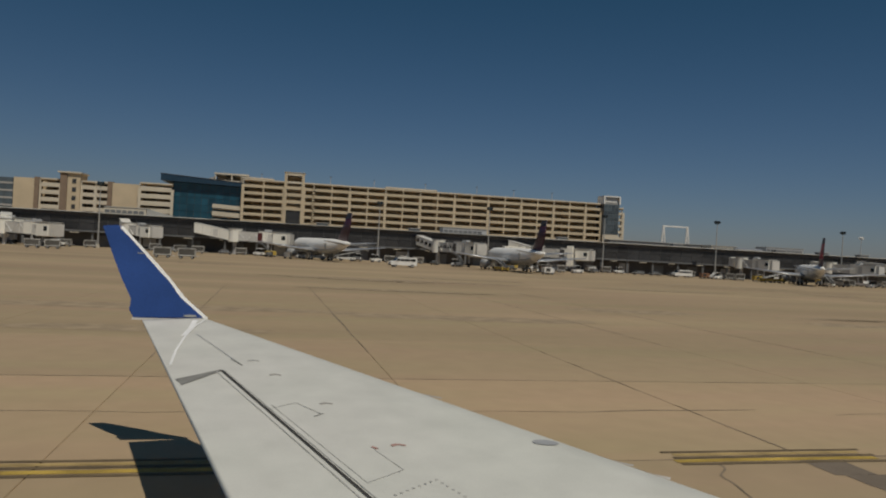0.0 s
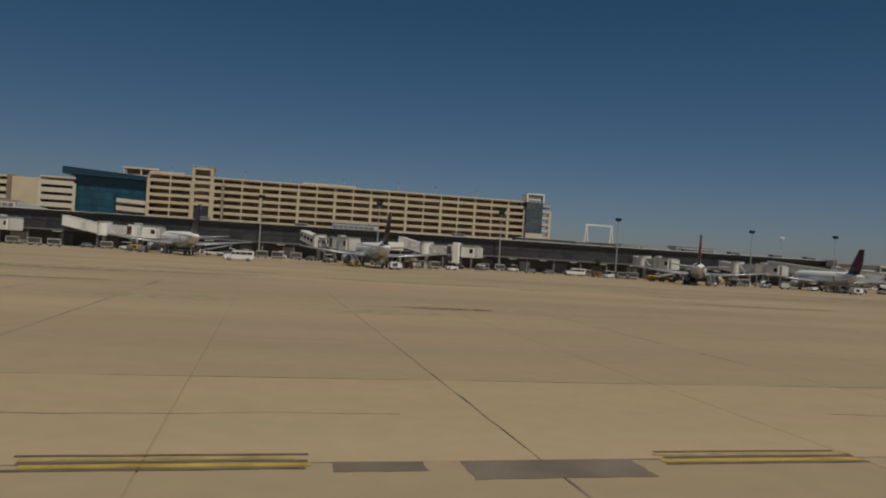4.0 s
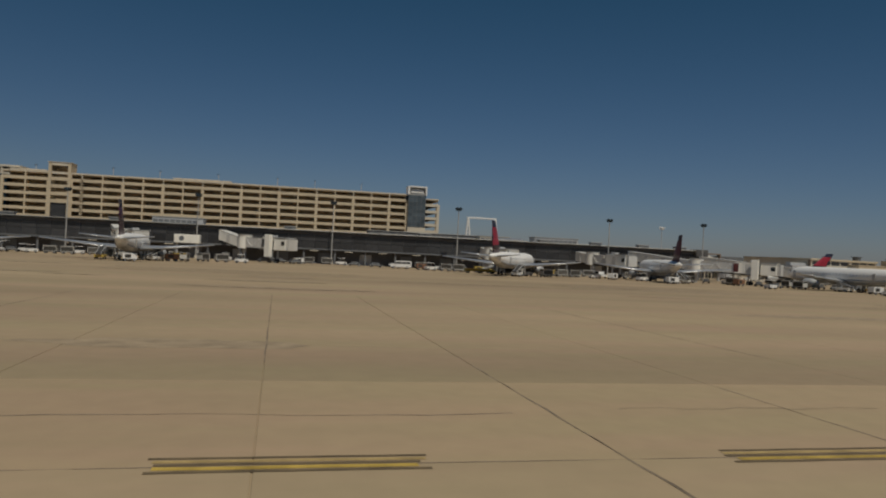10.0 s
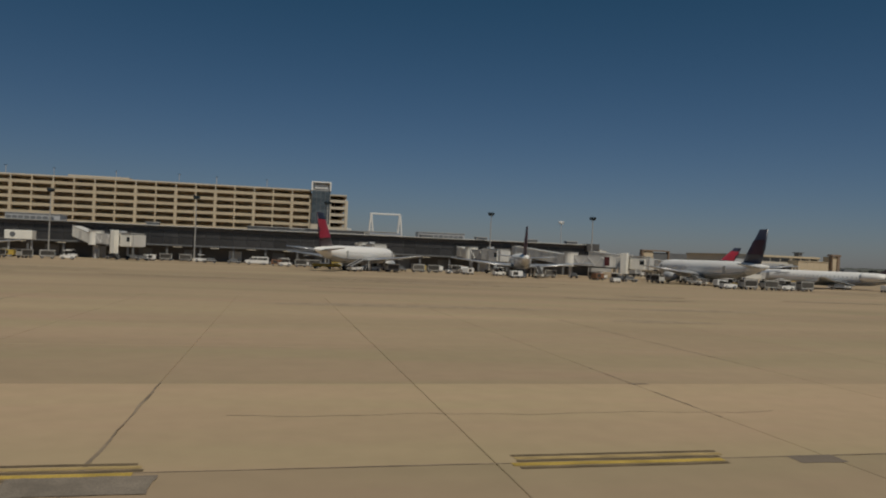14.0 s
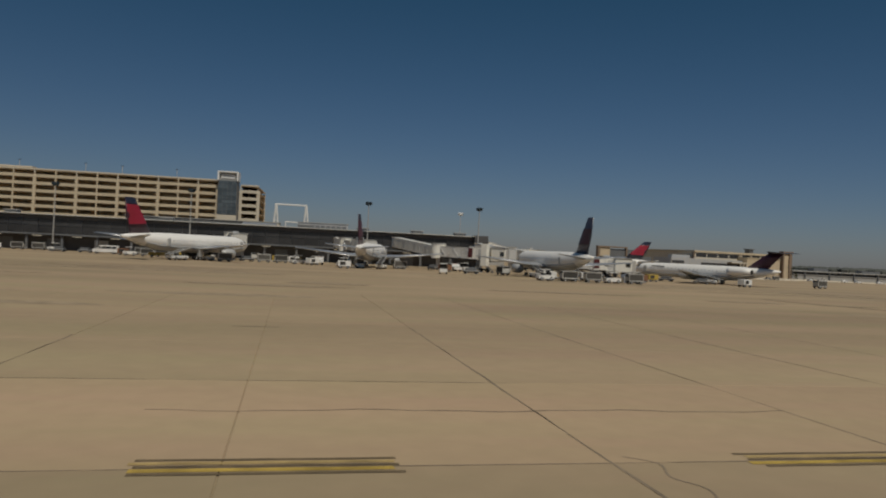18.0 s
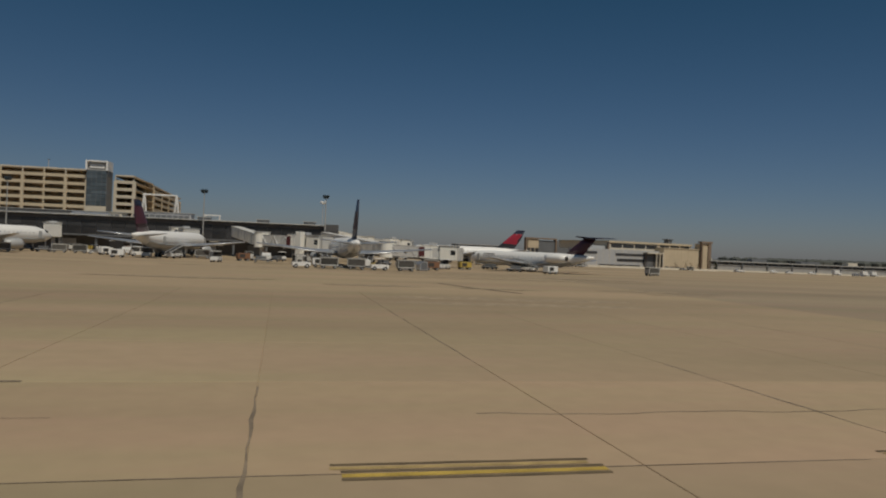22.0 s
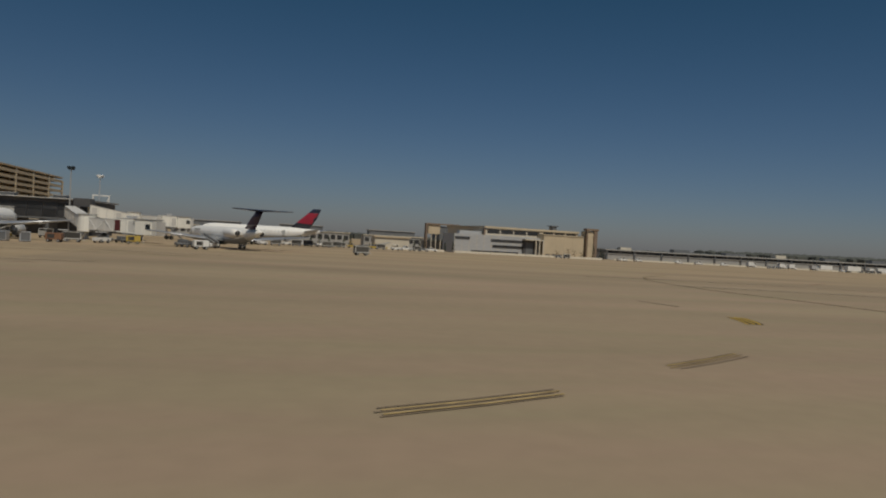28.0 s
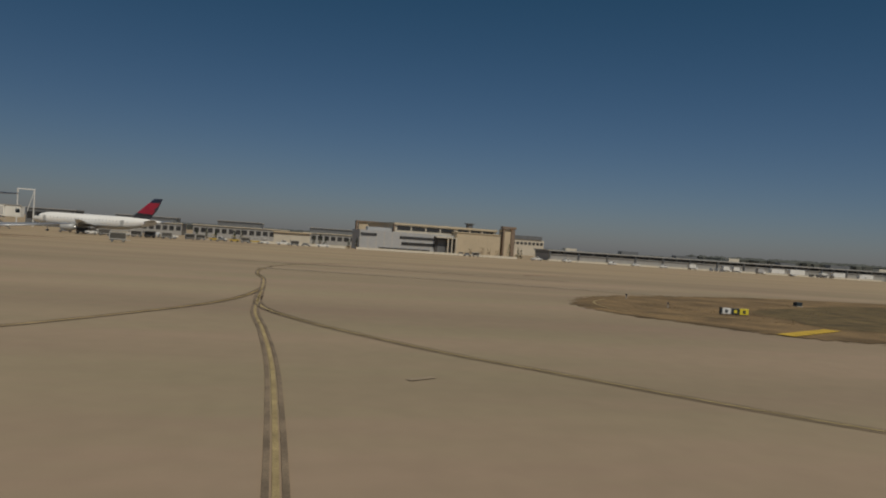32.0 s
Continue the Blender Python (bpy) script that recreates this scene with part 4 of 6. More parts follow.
def fin_skin(stations):
    """stations: (nose x, z, chord, thickness)."""
    return loft([[(x - u, v, z) for u, v in [(a, b) for a, b in foil(c, t)][:9]] + [(x - u, -v, z) for u, v in foil(c, t)[7:0:-1]] for x, z, c, t in stations])


def wheel(parent, x, y, r, w, name="wheel"):
    tyre = part(name, rod((x, y - w / 2, r), (x, y + w / 2, r), r, sides=14), M_RUBBER, parent, smooth=False)
    part("rim", rod((x, y - w / 2 - 0.02, r), (x, y + w / 2 + 0.02, r), r * 0.5, sides=10), M_STEEL, tyre)


def airliner(nose, heading, length, label, rear=False, fin_top=12.0, scheme="navy", span=34.0, paint=None, dull=False, sweep=0.0):
    """An airliner with its nose at the given place, pointing heading degrees from the y axis towards x."""
    a = thing("airliner", label, "airliner", on_apron(nose[0], nose[1], 90 - heading), "airliners at the gates")
    r = 1.68 if rear else 1.95
    zc = 2.75 if rear else 3.75
    L = length
    prof = [(0, 0.12, -0.35), (-0.5, 0.55, -0.3), (-1.4, 1.05, -0.2), (-2.8, 1.5, -0.08), (-4.4, r * 0.94, -0.01), (-6.2, r, 0), (-L * 0.66, r, 0),
            (-L * 0.76, r * 0.93, 0.1), (-L * 0.86, r * 0.68, 0.42), (-L * 0.94, r * 0.4, 0.72), (-L, r * 0.13, 0.95)]
    part("fuselage", loft([ring_x(x, q, zc + dz) for x, q, dz in prof]), M_FUSE, a, smooth=True)
    part("belly", loft([[(x, q * 1.004 * math.cos(t), zc + dz + q * 1.004 * math.sin(t)) for t in (math.pi * (1.12 + 0.76 * k / 10) for k in range(11))] for x, q, dz in prof[3:9]], close=False), M_BELLY, a, "light grey belly", True)
    part("wing_fairing", loft([ring_x(x, q, zc - r * 0.62, 14, 0.55) for x, q in ((-L * 0.33, 0.5), (-L * 0.38, 1.7), (-L * 0.5, 1.8), (-L * 0.58, 0.4))]), M_BELLY, a, smooth=True)
    part("windscreen", loft([[(x, q * 1.01 * math.cos(t), zc - 0.12 + q * 1.01 * math.sin(t)) for t in (math.pi * (0.16 + 0.68 * k / 8) for k in range(9))] for x, q in ((-1.75, 1.22), (-2.6, 1.5))], close=False), M_GLASS, a, "dark cockpit windscreen", True)
    win = mesh_of("cabin_window", boxes((-0.1, 0.1, -0.02, 0.02, -0.14, 0.14)), M_BELLY)
    for k in range(int((L * 0.62) / 1.02)):
        for s in (-1, 1):
            w = part("cabin_window", win, M_BELLY, a)
            w.location = (-6.4 - k * 1.02, s * math.sqrt(r * r - 0.42 ** 2) * 1.0, zc + 0.42)
    for x in (-4.6, -L * 0.72):
        for s in (-1, 1):
            part("cabin_door", soft_box(x - 0.45, x + 0.45, s * r * 0.965 - 0.05, s * r * 0.965 + 0.05, zc - 0.75, zc + 0.85, 0.04, 1), M_BELLY, a)
    half = span / 2
    for s in (-1, 1):
        x0 = -L * (0.42 if rear else 0.34)
        part("wing", wing_skin([(x0, 1.2, zc - r * 0.7, 7.6, 0.85), (x0 - 3.0, half * 0.34, zc - r * 0.5, 5.0, 0.55), (x0 - 8.6 * half / 17, half, zc + 0.25, 1.5, 0.16)], s), M_ALU, a, "grey metal wing", True)
        for f in (0.3, 0.5, 0.7):
            xf = x0 - 4.8 - f * 6.0
            part("flap_fairing", rod((xf + 1.2, s * half * f, zc - r * 0.62 + f * 0.9), (xf - 1.6, s * half * f, zc - r * 0.62 + f * 0.8), 0.16, 0.06), M_BELLY, a)
        if rear:
            e = part("engine", loft([ring_x(x, q, zc + 0.55, 18) for x, q in ((-L * 0.72, 0.78), (-L * 0.74, 0.88), (-L * 0.82, 0.85), (-L * 0.865, 0.58))]), M_FUSE, a, smooth=True)
            e.location.y = s * (r + 0.75)
            part("intake", loft([ring_x(x, q, zc + 0.55, 18) for x, q in ((-L * 0.7195, 0.66), (-L * 0.722, 0.6))]), M_DARK, e)
            part("exhaust", loft([ring_x(x, q, zc + 0.55, 14) for x, q in ((-L * 0.866, 0.5), (-L * 0.872, 0.42))]), M_DARK, e)
        else:
            xe = x0 - 0.2
            e = part("engine", loft([ring_x(x, q, 1.72, 20) for x, q in ((xe + 1.6, 0.96), (xe + 1.2, 1.1), (xe - 0.8, 1.08), (xe - 2.4, 0.7))]), M_BELLY, a, smooth=True)
            e.location.y = s * half * 0.31
            part("intake", loft([ring_x(x, q, 1.72, 20) for x, q in ((xe + 1.605, 0.82), (xe + 1.58, 0.3))]), M_DARK, e)
            part("exhaust_cone", rod((xe - 2.3, 0, 1.72), (xe - 3.1, 0, 1.72), 0.5, 0.12, 14), M_ALU, e)
            part("pylon", boxes((xe - 3.4, xe + 0.6, -0.14, 0.14, 2.5, zc - r * 0.45)), M_BELLY, e)
    # fin, with a two-colour scheme drawn as plain panels
    xf = -L * 0.845 + 2.2 if rear else -L * 0.80 + sweep
    z0, top = zc + r * 0.75, fin_top
    back = 5.6 if rear else 5.2 + sweep
    st = [(xf, z0, 5.4 if rear else 5.9, 0.4), (xf - back * 0.5, (z0 + top) / 2, 4.3 if rear else 4.6, 0.3), (xf - back, top, 3.4 if rear else 2.5, 0.18)]
    fin = part("fin", fin_skin(st), paint or M_FIN, a, "dark painted tail fin", True)
    # dull: red band in the darker colour that stands for shade
    red = M_SHADEDRED if dull else M_RED
    bands = {"red": ((0.30, 0.80, red, "red band of the tail scheme"), (0.82, 0.995, M_NAVY, "navy tip of the tail scheme")), "navy_red": ((0.80, 0.995, M_NAVY, "navy tip of the tail scheme"),), "navy": ((0.28, 0.70, M_FINMAROON, "maroon band of the tail scheme"),)}
    for lo, hi, mat, words in bands[scheme]:
        for s in (-1, 1):
            def at(f, g):
                x = xf - back * f
                c = st[0][2] + (st[2][2] - st[0][2]) * f
                return (x - c * g, s * ((0.4 - 0.22 * f) * 2.56 * math.sqrt(g) * (1 - g) + 0.05), z0 + (top - z0) * f)
            b = bmesh.new()
            rows = [[b.verts.new(at(lo + (hi - lo) * i / 3 - (0.05 * g if mat == red and i == 0 else 0), 0.02 + 0.96 * g)) for g in (k / 8 for k in range(9))] for i in range(4)]
            for r0, r1 in zip(rows, rows[1:]):
                for k in range(8):
                    b.faces.new((r0[k], r0[k + 1], r1[k + 1], r1[k]))
            part("fin_panel", b, mat, fin, words)
    for s in (-1, 1):
        if rear:
            part("stabiliser", wing_skin([(xf - back + 0.4, 0.0, top - 0.1, 3.9, 0.3), (xf - back - 2.5, 5.7, top + 0.05, 1.6, 0.12)], s), M_FIN, a, "dark stabiliser on top of the fin", True)
        else:
            part("stabiliser", wing_skin([(-L * 0.865, 0.6, zc + 0.75, 4.2, 0.35), (-L * 0.865 - 4.6, 6.6, zc + 1.35, 1.6, 0.12)], s), M_ALU, a, "grey stabiliser", True)
    if rear:
        for s in (-1, 1):
            part("letter_bar", boxes((-10.4, -6.6, s * r * 0.99 - 0.015, s * r * 0.99 + 0.015, zc + 0.7, zc + 1.0)), M_WINDOW, a, "grey bar of lettering behind the nose")
    ng = part("nose_gear", rod((-L * 0.12, 0, 0.3), (-L * 0.12, 0, zc - r * 0.9), 0.09), M_STEEL, a)
    for s in (-0.22, 0.22):
        wheel(ng, -L * 0.12, s, 0.34, 0.2)
    for s in (-1, 1):
        xg, yg = -L * (0.60 if rear else 0.52), s * 2.7
        mg = part("main_gear", rod((xg, yg, 0.4), (xg, yg, zc - r * 0.5), 0.14), M_STEEL, a)
        for d in (-0.42, 0.42):
            wheel(mg, xg, yg + d, 0.55, 0.38)
        part("gear_door", boxes((xg - 0.7, xg + 0.7, yg + s * 0.75, yg + s * 0.8, 0.9, zc - r * 0.6)), M_BELLY, mg)
    return a


airliner((10.3, 206.0), -19, 36, "white airliner with a dark tail fin, parked nose-in at a gate", scheme="navy_red", paint=M_FINMAROON, fin_top=12.0)
airliner((60.3, 183.5), -2, 36, "white airliner with a dark red fin, tail towards the apron", scheme="navy_red", paint=M_FINMAROON, fin_top=12.0)
airliner((158.3, 185.6), 32.5, 40.5, "white airliner with a bright red and navy fin", scheme="red", paint=M_FINMAROON, fin_top=12.4)
airliner((192.2, 187.0), 15, 37.5, "white airliner with a maroon and red fin at a gate", scheme="red", paint=M_FINMAROON, dull=True, fin_top=11.6)
airliner((222.7, 165.3), -1, 41, "white airliner with a tall navy fin, parked at a gate", scheme="navy", fin_top=12.2)
airliner((250.6, 231.8), -78, 38, "white airliner with a red and navy fin, parked behind", scheme="red", fin_top=11.5, sweep=1.7)
airliner((256.8, 173.9), -25, 39, "long white rear-engined airliner with a navy T-tail", rear=True, fin_top=7.8, paint=M_FINMAROON, span=33)


# ---- jet bridges ----
def jet_bridge(root, knee, cab, label, low=3.9, rise=1.7, windowed=False, panel=None, tower=False, stairs=True):
    """A bridge from the terminal (root) by a rotunda (knee) to its cab, as ground places."""
    d = Vector((cab[0] - knee[0], cab[1] - knee[1]))
    n = d.length
    turn = math.degrees(math.atan2(d.y, d.x))
    j = thing("jet_bridge", label, "jet bridge", on_apron(knee[0], knee[1], turn), "jet bridges at the gates")
    rot = part("rotunda", rod((0, 0, low - 0.4), (0, 0, low + 3.2), 1.9, sides=16), M_BRIDGE, j)
    part("rotunda_roof", rod((0, 0, low + 3.2), (0, 0, low + 3.42), 2.05, sides=16), M_EAVE, rot)
    part("column", rod((0, 0, 0), (0, 0, low - 0.4), 0.5), M_STEEL, j)

    def tunnel(name, x0, x1, z0, z1, w, h, ribs, m=None, glazed=False, braced=False):
        def shaped(b):
            if m:
                b.transform(m)
            return b

        def floor(x):
            return z0 + (z1 - z0) * (x - x0) / (x1 - x0)
        t = part(name, shaped(prism([(x0, z0), (x1, z1), (x1, z1 + h), (x0, z0 + h)], "y", -w / 2, w / 2)), M_BRIDGE2 if braced else M_BRIDGE, j)
        part("floor_beam", shaped(prism([(x0, z0 - 0.35), (x1, z1 - 0.35), (x1, z1 - 0.02), (x0, z0 - 0.02)], "y", -w / 2 + 0.15, w / 2 - 0.15)), M_DARK, t)
        part("roof_edge", shaped(prism([(x0, z0 + h + 0.01), (x1, z1 + h + 0.01), (x1, z1 + h + 0.12), (x0, z0 + h + 0.12)], "y", -w / 2 - 0.06, w / 2 + 0.06)), M_BRIDGE2, t)
        k = max(2, int((x1 - x0) / ribs))
        for i in range(1, k):
            x = x0 + (x1 - x0) * i / k
            part("rib", shaped(boxes((x - 0.05, x + 0.05, -w / 2 - 0.05, w / 2 + 0.05, floor(x) + 0.04, floor(x) + h - 0.02))), M_BRIDGE2, t)
        for i in range(k):
            x = x0 + (x1 - x0) * (i + 0.5) / k
            half = (x1 - x0) / k / 2 - 0.06
            for s in (-1, 1):
                if braced:
                    up = 1 if i % 2 else -1
                    y = s * (w / 2 + 0.07)
                    part("brace", shaped(rod((x - half, y, floor(x) + h / 2 - up * (h / 2 - 0.15)), (x + half, y, floor(x) + h / 2 + up * (h / 2 - 0.15)), 0.07, sides=6)), M_WHITE, t)
                if glazed:
                    part("window", shaped(boxes((x - 0.75, x + 0.75, s * w / 2 - 0.03, s * w / 2 + 0.03, floor(x) + 1.0, floor(x) + h - 0.7))), M_CURTAIN, t)
                elif i % 3 == 1:
                    part("side_panel", shaped(boxes((x - 0.7, x + 0.7, s * w / 2 - 0.04, s * w / 2 + 0.04, floor(x) + 0.3, floor(x) + h - 0.4))), M_BRIDGE2, t)
        return t

    e = Vector((root[0] - knee[0], root[1] - knee[1]))
    back = pose(0, 0, 0, 0, 0, math.degrees(math.atan2(e.y, e.x)) - turn)
    tunnel("inner_tunnel", 1.5, max(e.length, 3.5), low, low + rise, 2.6, 2.7, 2.1, back, windowed)
    mid = n * 0.55
    zc = low - 0.3
    tunnel("middle_tunnel", 1.4, mid + 0.6, low, low - 0.15, 2.5, 2.6, 1.9, None, windowed, True)
    tunnel("outer_tunnel", mid - 0.4, n - 2.4, low - 0.12, zc, 3.0, 3.0, 2.3)
    cabp = part("cab", soft_box(n - 2.6, n + 1.4, -2.0, 2.0, zc - 0.2, zc + 3.1, 0.12, 1), M_BRIDGE, j)
    for k, w in ((0, 1.75), (1, 1.65), (2, 1.72)):
        part("hood_fold", boxes((n + 1.42 + k * 0.34, n + 1.72 + k * 0.34, -w, w, zc - 0.1, zc + 1.15 + w)), M_BRIDGE2, cabp, "folded grey hood")
    for s in (-1, 1):
        part("cab_window", boxes((n + 0.0, n + 1.1, s * 2.005 - 0.025, s * 2.005 + 0.025, zc + 1.1, zc + 2.2)), M_GLASS, cabp)
    part("cab_roof", boxes((n - 2.8, n + 1.6, -2.15, 2.15, zc + 3.1, zc + 3.28)), M_EAVE, cabp)
    part("roof_unit", soft_box(n - 5.4, n - 3.8, -0.8, 0.8, low + 2.92, low + 3.5, 0.05, 1), M_GREYWALL, j)
    if panel:
        part("end_panel", boxes((mid - 0.62, mid + 0.7, -1.54, 1.54, low + 0.2, low + 2.5)), panel, j, "dark panel at the tunnel joint")
    if tower:
        part("lift_box", soft_box(n - 4.6, n - 2.9, -3.4, -2.1, 1.6, low + 3.6, 0.05, 1), M_BRIDGE, j, "tall cream box beside the cab")
    xd = n * 0.72
    for s in (-1.5, 1.5):
        part("drive_leg", soft_box(xd - 0.2, xd + 0.2, s - 0.18, s + 0.18, 0.6, low - 0.4, 0.03, 1), M_STEEL, j)
        wheel(j, xd, s, 0.55, 0.45, "drive_wheel")
    part("drive_beam", boxes((xd - 0.35, xd + 0.35, -2.0, 2.0, 0.5, 0.9)), M_DARK, j)
    if stairs:
        stair = part("service_stair", prism([(n - 1.3, 0.05), (n - 1.1, 0.05), (n - 1.1 - zc * 1.15, zc + 0.05), (n - 1.3 - zc * 1.15, zc - 0.15)], "y", -3.1, -3.02), M_LOUVRE, j)
        part("stringer", prism([(n - 1.3, 0.05), (n - 1.1, 0.05), (n - 1.1 - zc * 1.15, zc + 0.05), (n - 1.3 - zc * 1.15, zc - 0.15)], "y", -2.38, -2.3), M_LOUVRE, stair)
        for i in range(9):
            f = (i + 0.5) / 9
            part("step", boxes((n - 1.35 - zc * 1.15 * f, n - 1.08 - zc * 1.15 * f, -3.02, -2.38, zc * f - 0.03, zc * f + 0.03)), M_LOUVRE, stair)
        part("stair_rail", rod((n - 1.2, -3.06, 1.0), (n - 1.2 - zc * 1.15, -3.06, zc + 1.0), 0.035), M_STEEL, stair)
        part("landing", boxes((n - 2.6 - zc * 1.15, n - 1.2 - zc * 1.15, -3.1, -2.0, zc - 0.12, zc - 0.02)), M_STEEL, stair)
    return j


jet_bridge((-80, 219.5), (-72, 215), (-58.5, 209), "cream jet bridge reaching to an airliner", tower=True)
jet_bridge((-66, 218.0), (-60.0, 199), (-47.5, 190.5), "low cream jet bridge standing empty", low=3.0, rise=2.4, stairs=False)
jet_bridge((-36.5, 219.5), (-34.5, 216), (-27.5, 209), "short cream jet bridge turned towards the apron")
jet_bridge((-17, 217.5), (-6, 213.5), (7.4, 208.8), "long cream jet bridge with a maroon joint panel", panel=M_MAROON)
jet_bridge((47.6, 214.5), (51.4, 205), (58.2, 189), "cream jet bridge docked at a white airliner", windowed=True, panel=M_DARKWALL)
jet_bridge((76, 213), (82.5, 206), (93.5, 196), "empty cream jet bridge with a tall box by its cab", panel=M_DARKWALL, tower=True)
jet_bridge((152, 209.8), (153, 206), (155.6, 196), "cream jet bridge docked at a white airliner", rise=0.4, stairs=False)
jet_bridge((182.2, 208.5), (184, 202.5), (188.6, 189.5), "white jet bridge with ribbed sides docked at an airliner", rise=0.6, stairs=False)
jet_bridge((198.6, 206.2), (206.2, 182.0), (219.4, 167.2), "long cream jet bridge sloping down from the concourse", low=3.3, rise=2.0, panel=M_MAROON, tower=True)
jet_bridge((222.6, 205.0), (235.4, 170.6), (249.6, 164.4), "cream jet bridge with a maroon panel, sloping from the concourse", low=2.1, rise=2.6, panel=M_MAROON)
jet_bridge((226.0, 209.0), (236, 216), (248.0, 224.4), "cream jet bridge behind the end of the concourse")


# white gate box with a round emblem, drawn as a plain disc
gate_box = thing("gate_box", "white gate housing with a dark round emblem", "gate housing", on_apron(68.0, 189.0, TURN))
part("housing", soft_box(-1.8, 4.3, 0, 2.6, 4.2, 6.3, 0.06, 1), M_BRIDGE, gate_box)
part("emblem", rod((0, -0.05, 5.3), (0, 0.02, 5.3), 0.62, sides=20), M_LOUVRE, gate_box, "plain dark disc")
for x in (-1.2, 3.8):
    part("leg", rod((x, 1.3, 0), (x, 1.3, 4.2), 0.25), M_STEEL, gate_box)


# ---- apron lamp poles ----
def lamp_pole(x, y, h, pale=False):
    p = thing("apron_lamp", "tall steel apron lamp with a ring of dark floodlights" if not pale else "tall pale lamp mast with a white head", "lamp post", on_apron(x, y), "apron lamps")
    part("mast", rod((0, 0, 0), (0, 0, h), 0.22, 0.11, 12), M_EAVE if not pale else M_STEEL, p)
    part("base", rod((0, 0, 0), (0, 0, 0.9), 0.5, 0.45, 12), M_PALE, p)
    ring = part("crown", rod((0, 0, h - 0.15), (0, 0, h + 0.25), 0.5, 0.4, 12), M_LAMP if not pale else M_WHITE, p)
    for k in range(4):
        t = 2 * math.pi * (k + 0.5) / 4
        m = pose(math.cos(t) * 0.62, math.sin(t) * 0.45, h - 0.15, 0, 0, math.degrees(t)) @ pose(0, 0, 0, 0, 25, 0)
        b = bmesh.new()
        box(b, -0.32, 0.34, -0.36, 0.36, -0.45, 0.45, m)
        bmesh.ops.bevel(b, geom=b.edges[:], offset=0.1, segments=2, affect="EDGES")
        part("floodlight", b, M_LAMP if not pale else M_WHITE, ring)


for x, y, h in ((-41.2, 210.6, 17.4), (35.0, 214.5, 17.5), (69.0, 213.5, 18.0), (106.6, 211.5, 18.0), (142.3, 204.5, 18.0), (190.1, 204.5, 17.4), (222.5, 204.7, 17.7)):
    lamp_pole(x, y, h)
lamp_pole(223.2, 231.5, 17.6, True)


# ---- ground vehicles ----
def wheels4(v, xa, xb, w, r):
    for x in (xa, xb):
        for s in (-1, 1):
            wheel(v, x, s * w, r, 0.24)


def make_van(label):
    v = thing("passenger_van", label, "van")
    part("body", prism([(-2.9, 0.45), (2.75, 0.45), (2.95, 0.75), (2.9, 1.15), (1.95, 1.32), (1.25, 2.1), (-2.75, 2.14), (-2.95, 1.9)], "y", -0.98, 0.98), M_WHITE, v)
    for s in (-1, 1):
        for x0, x1 in ((-2.6, -1.5), (-1.4, -0.2), (-0.1, 0.8), (0.9, 1.5)):
            part("side_window", boxes((x0, x1, s * 0.985 - 0.01, s * 0.985 + 0.01, 1.3, 1.85)), M_GLASS, v)
    part("windscreen", prism([(1.98, 1.34), (1.3, 2.05), (1.33, 2.07), (2.01, 1.36)], "y", -0.85, 0.85), M_GLASS, v)
    for x in (-2.99, 2.95):
        part("bumper", boxes((x - 0.05, x + 0.05, -0.9, 0.9, 0.42, 0.66)), M_DARK, v)
    for y in (-0.7, 0.7):
        part("headlight", boxes((2.9, 2.98, y - 0.16, y + 0.16, 0.78, 0.98)), M_GLINT, v)
        part("mirror", boxes((1.55, 1.7, y * 1.6 - 0.08, y * 1.6 + 0.08, 1.3, 1.55)), M_DARK, v)
    wheels4(v, -1.85, 1.95, 0.86, 0.36)
    return v


def make_pickup(label, body):
    v = thing("pickup_truck", label, "pickup truck")
    part("body", prism([(-2.7, 0.5), (2.6, 0.5), (2.7, 1.0), (1.2, 1.12), (0.6, 1.75), (-0.7, 1.78), (-0.85, 1.1), (-2.7, 1.1)], "y", -0.95, 0.95), body, v)
    part("bed", boxes((-2.6, -0.95, -0.8, 0.8, 1.08, 1.13)), M_DARK, v)
    for s in (-1, 1):
        part("side_window", boxes((-0.6, 0.75, s * 0.955 - 0.01, s * 0.955 + 0.01, 1.18, 1.62)), M_GLASS, v)
    part("light_bar", boxes((-0.3, 0.0, -0.5, 0.5, 1.8, 1.92)), M_EQORANGE, v)
    wheels4(v, -1.7, 1.75, 0.84, 0.38)
    return v


def make_tug(label, body):
    v = thing("baggage_tug", label, "baggage tug")
    part("body", prism([(-1.5, 0.35), (1.5, 0.35), (1.55, 0.95), (0.35, 1.05), (-1.5, 0.95)], "y", -0.75, 0.75), body, v)
    part("seat", boxes((-0.5, 0.0, -0.6, 0.6, 1.0, 1.35)), M_DARK, v)
    part("canopy", soft_box(-1.0, 0.75, -0.75, 0.75, 1.95, 2.06, 0.03, 1), body, v)
    for x, y in ((-0.95, -0.68), (-0.95, 0.68), (0.55, -0.68), (0.55, 0.68)):
        part("post", rod((x, y, 0.95), (x, y, 1.96), 0.035), M_DARK, v)
    part("windscreen", boxes((0.52, 0.56, -0.62, 0.62, 1.15, 1.9)), M_GLASS, v)
    wheels4(v, -0.95, 0.95, 0.64, 0.34)
    return v


M_CARTFRAME = material("pale cart frame", (0.50, 0.49, 0.46), 0.5, vary=0.15, random_tone=0.3)
M_CURTAINCLOTH = material("dark cart curtain", (0.075, 0.07, 0.062), 0.8, vary=0.25, random_tone=0.4)
M_CARTROOF = material("grey cart canvas", (0.34, 0.33, 0.31), 0.8, vary=0.25, random_tone=0.4)


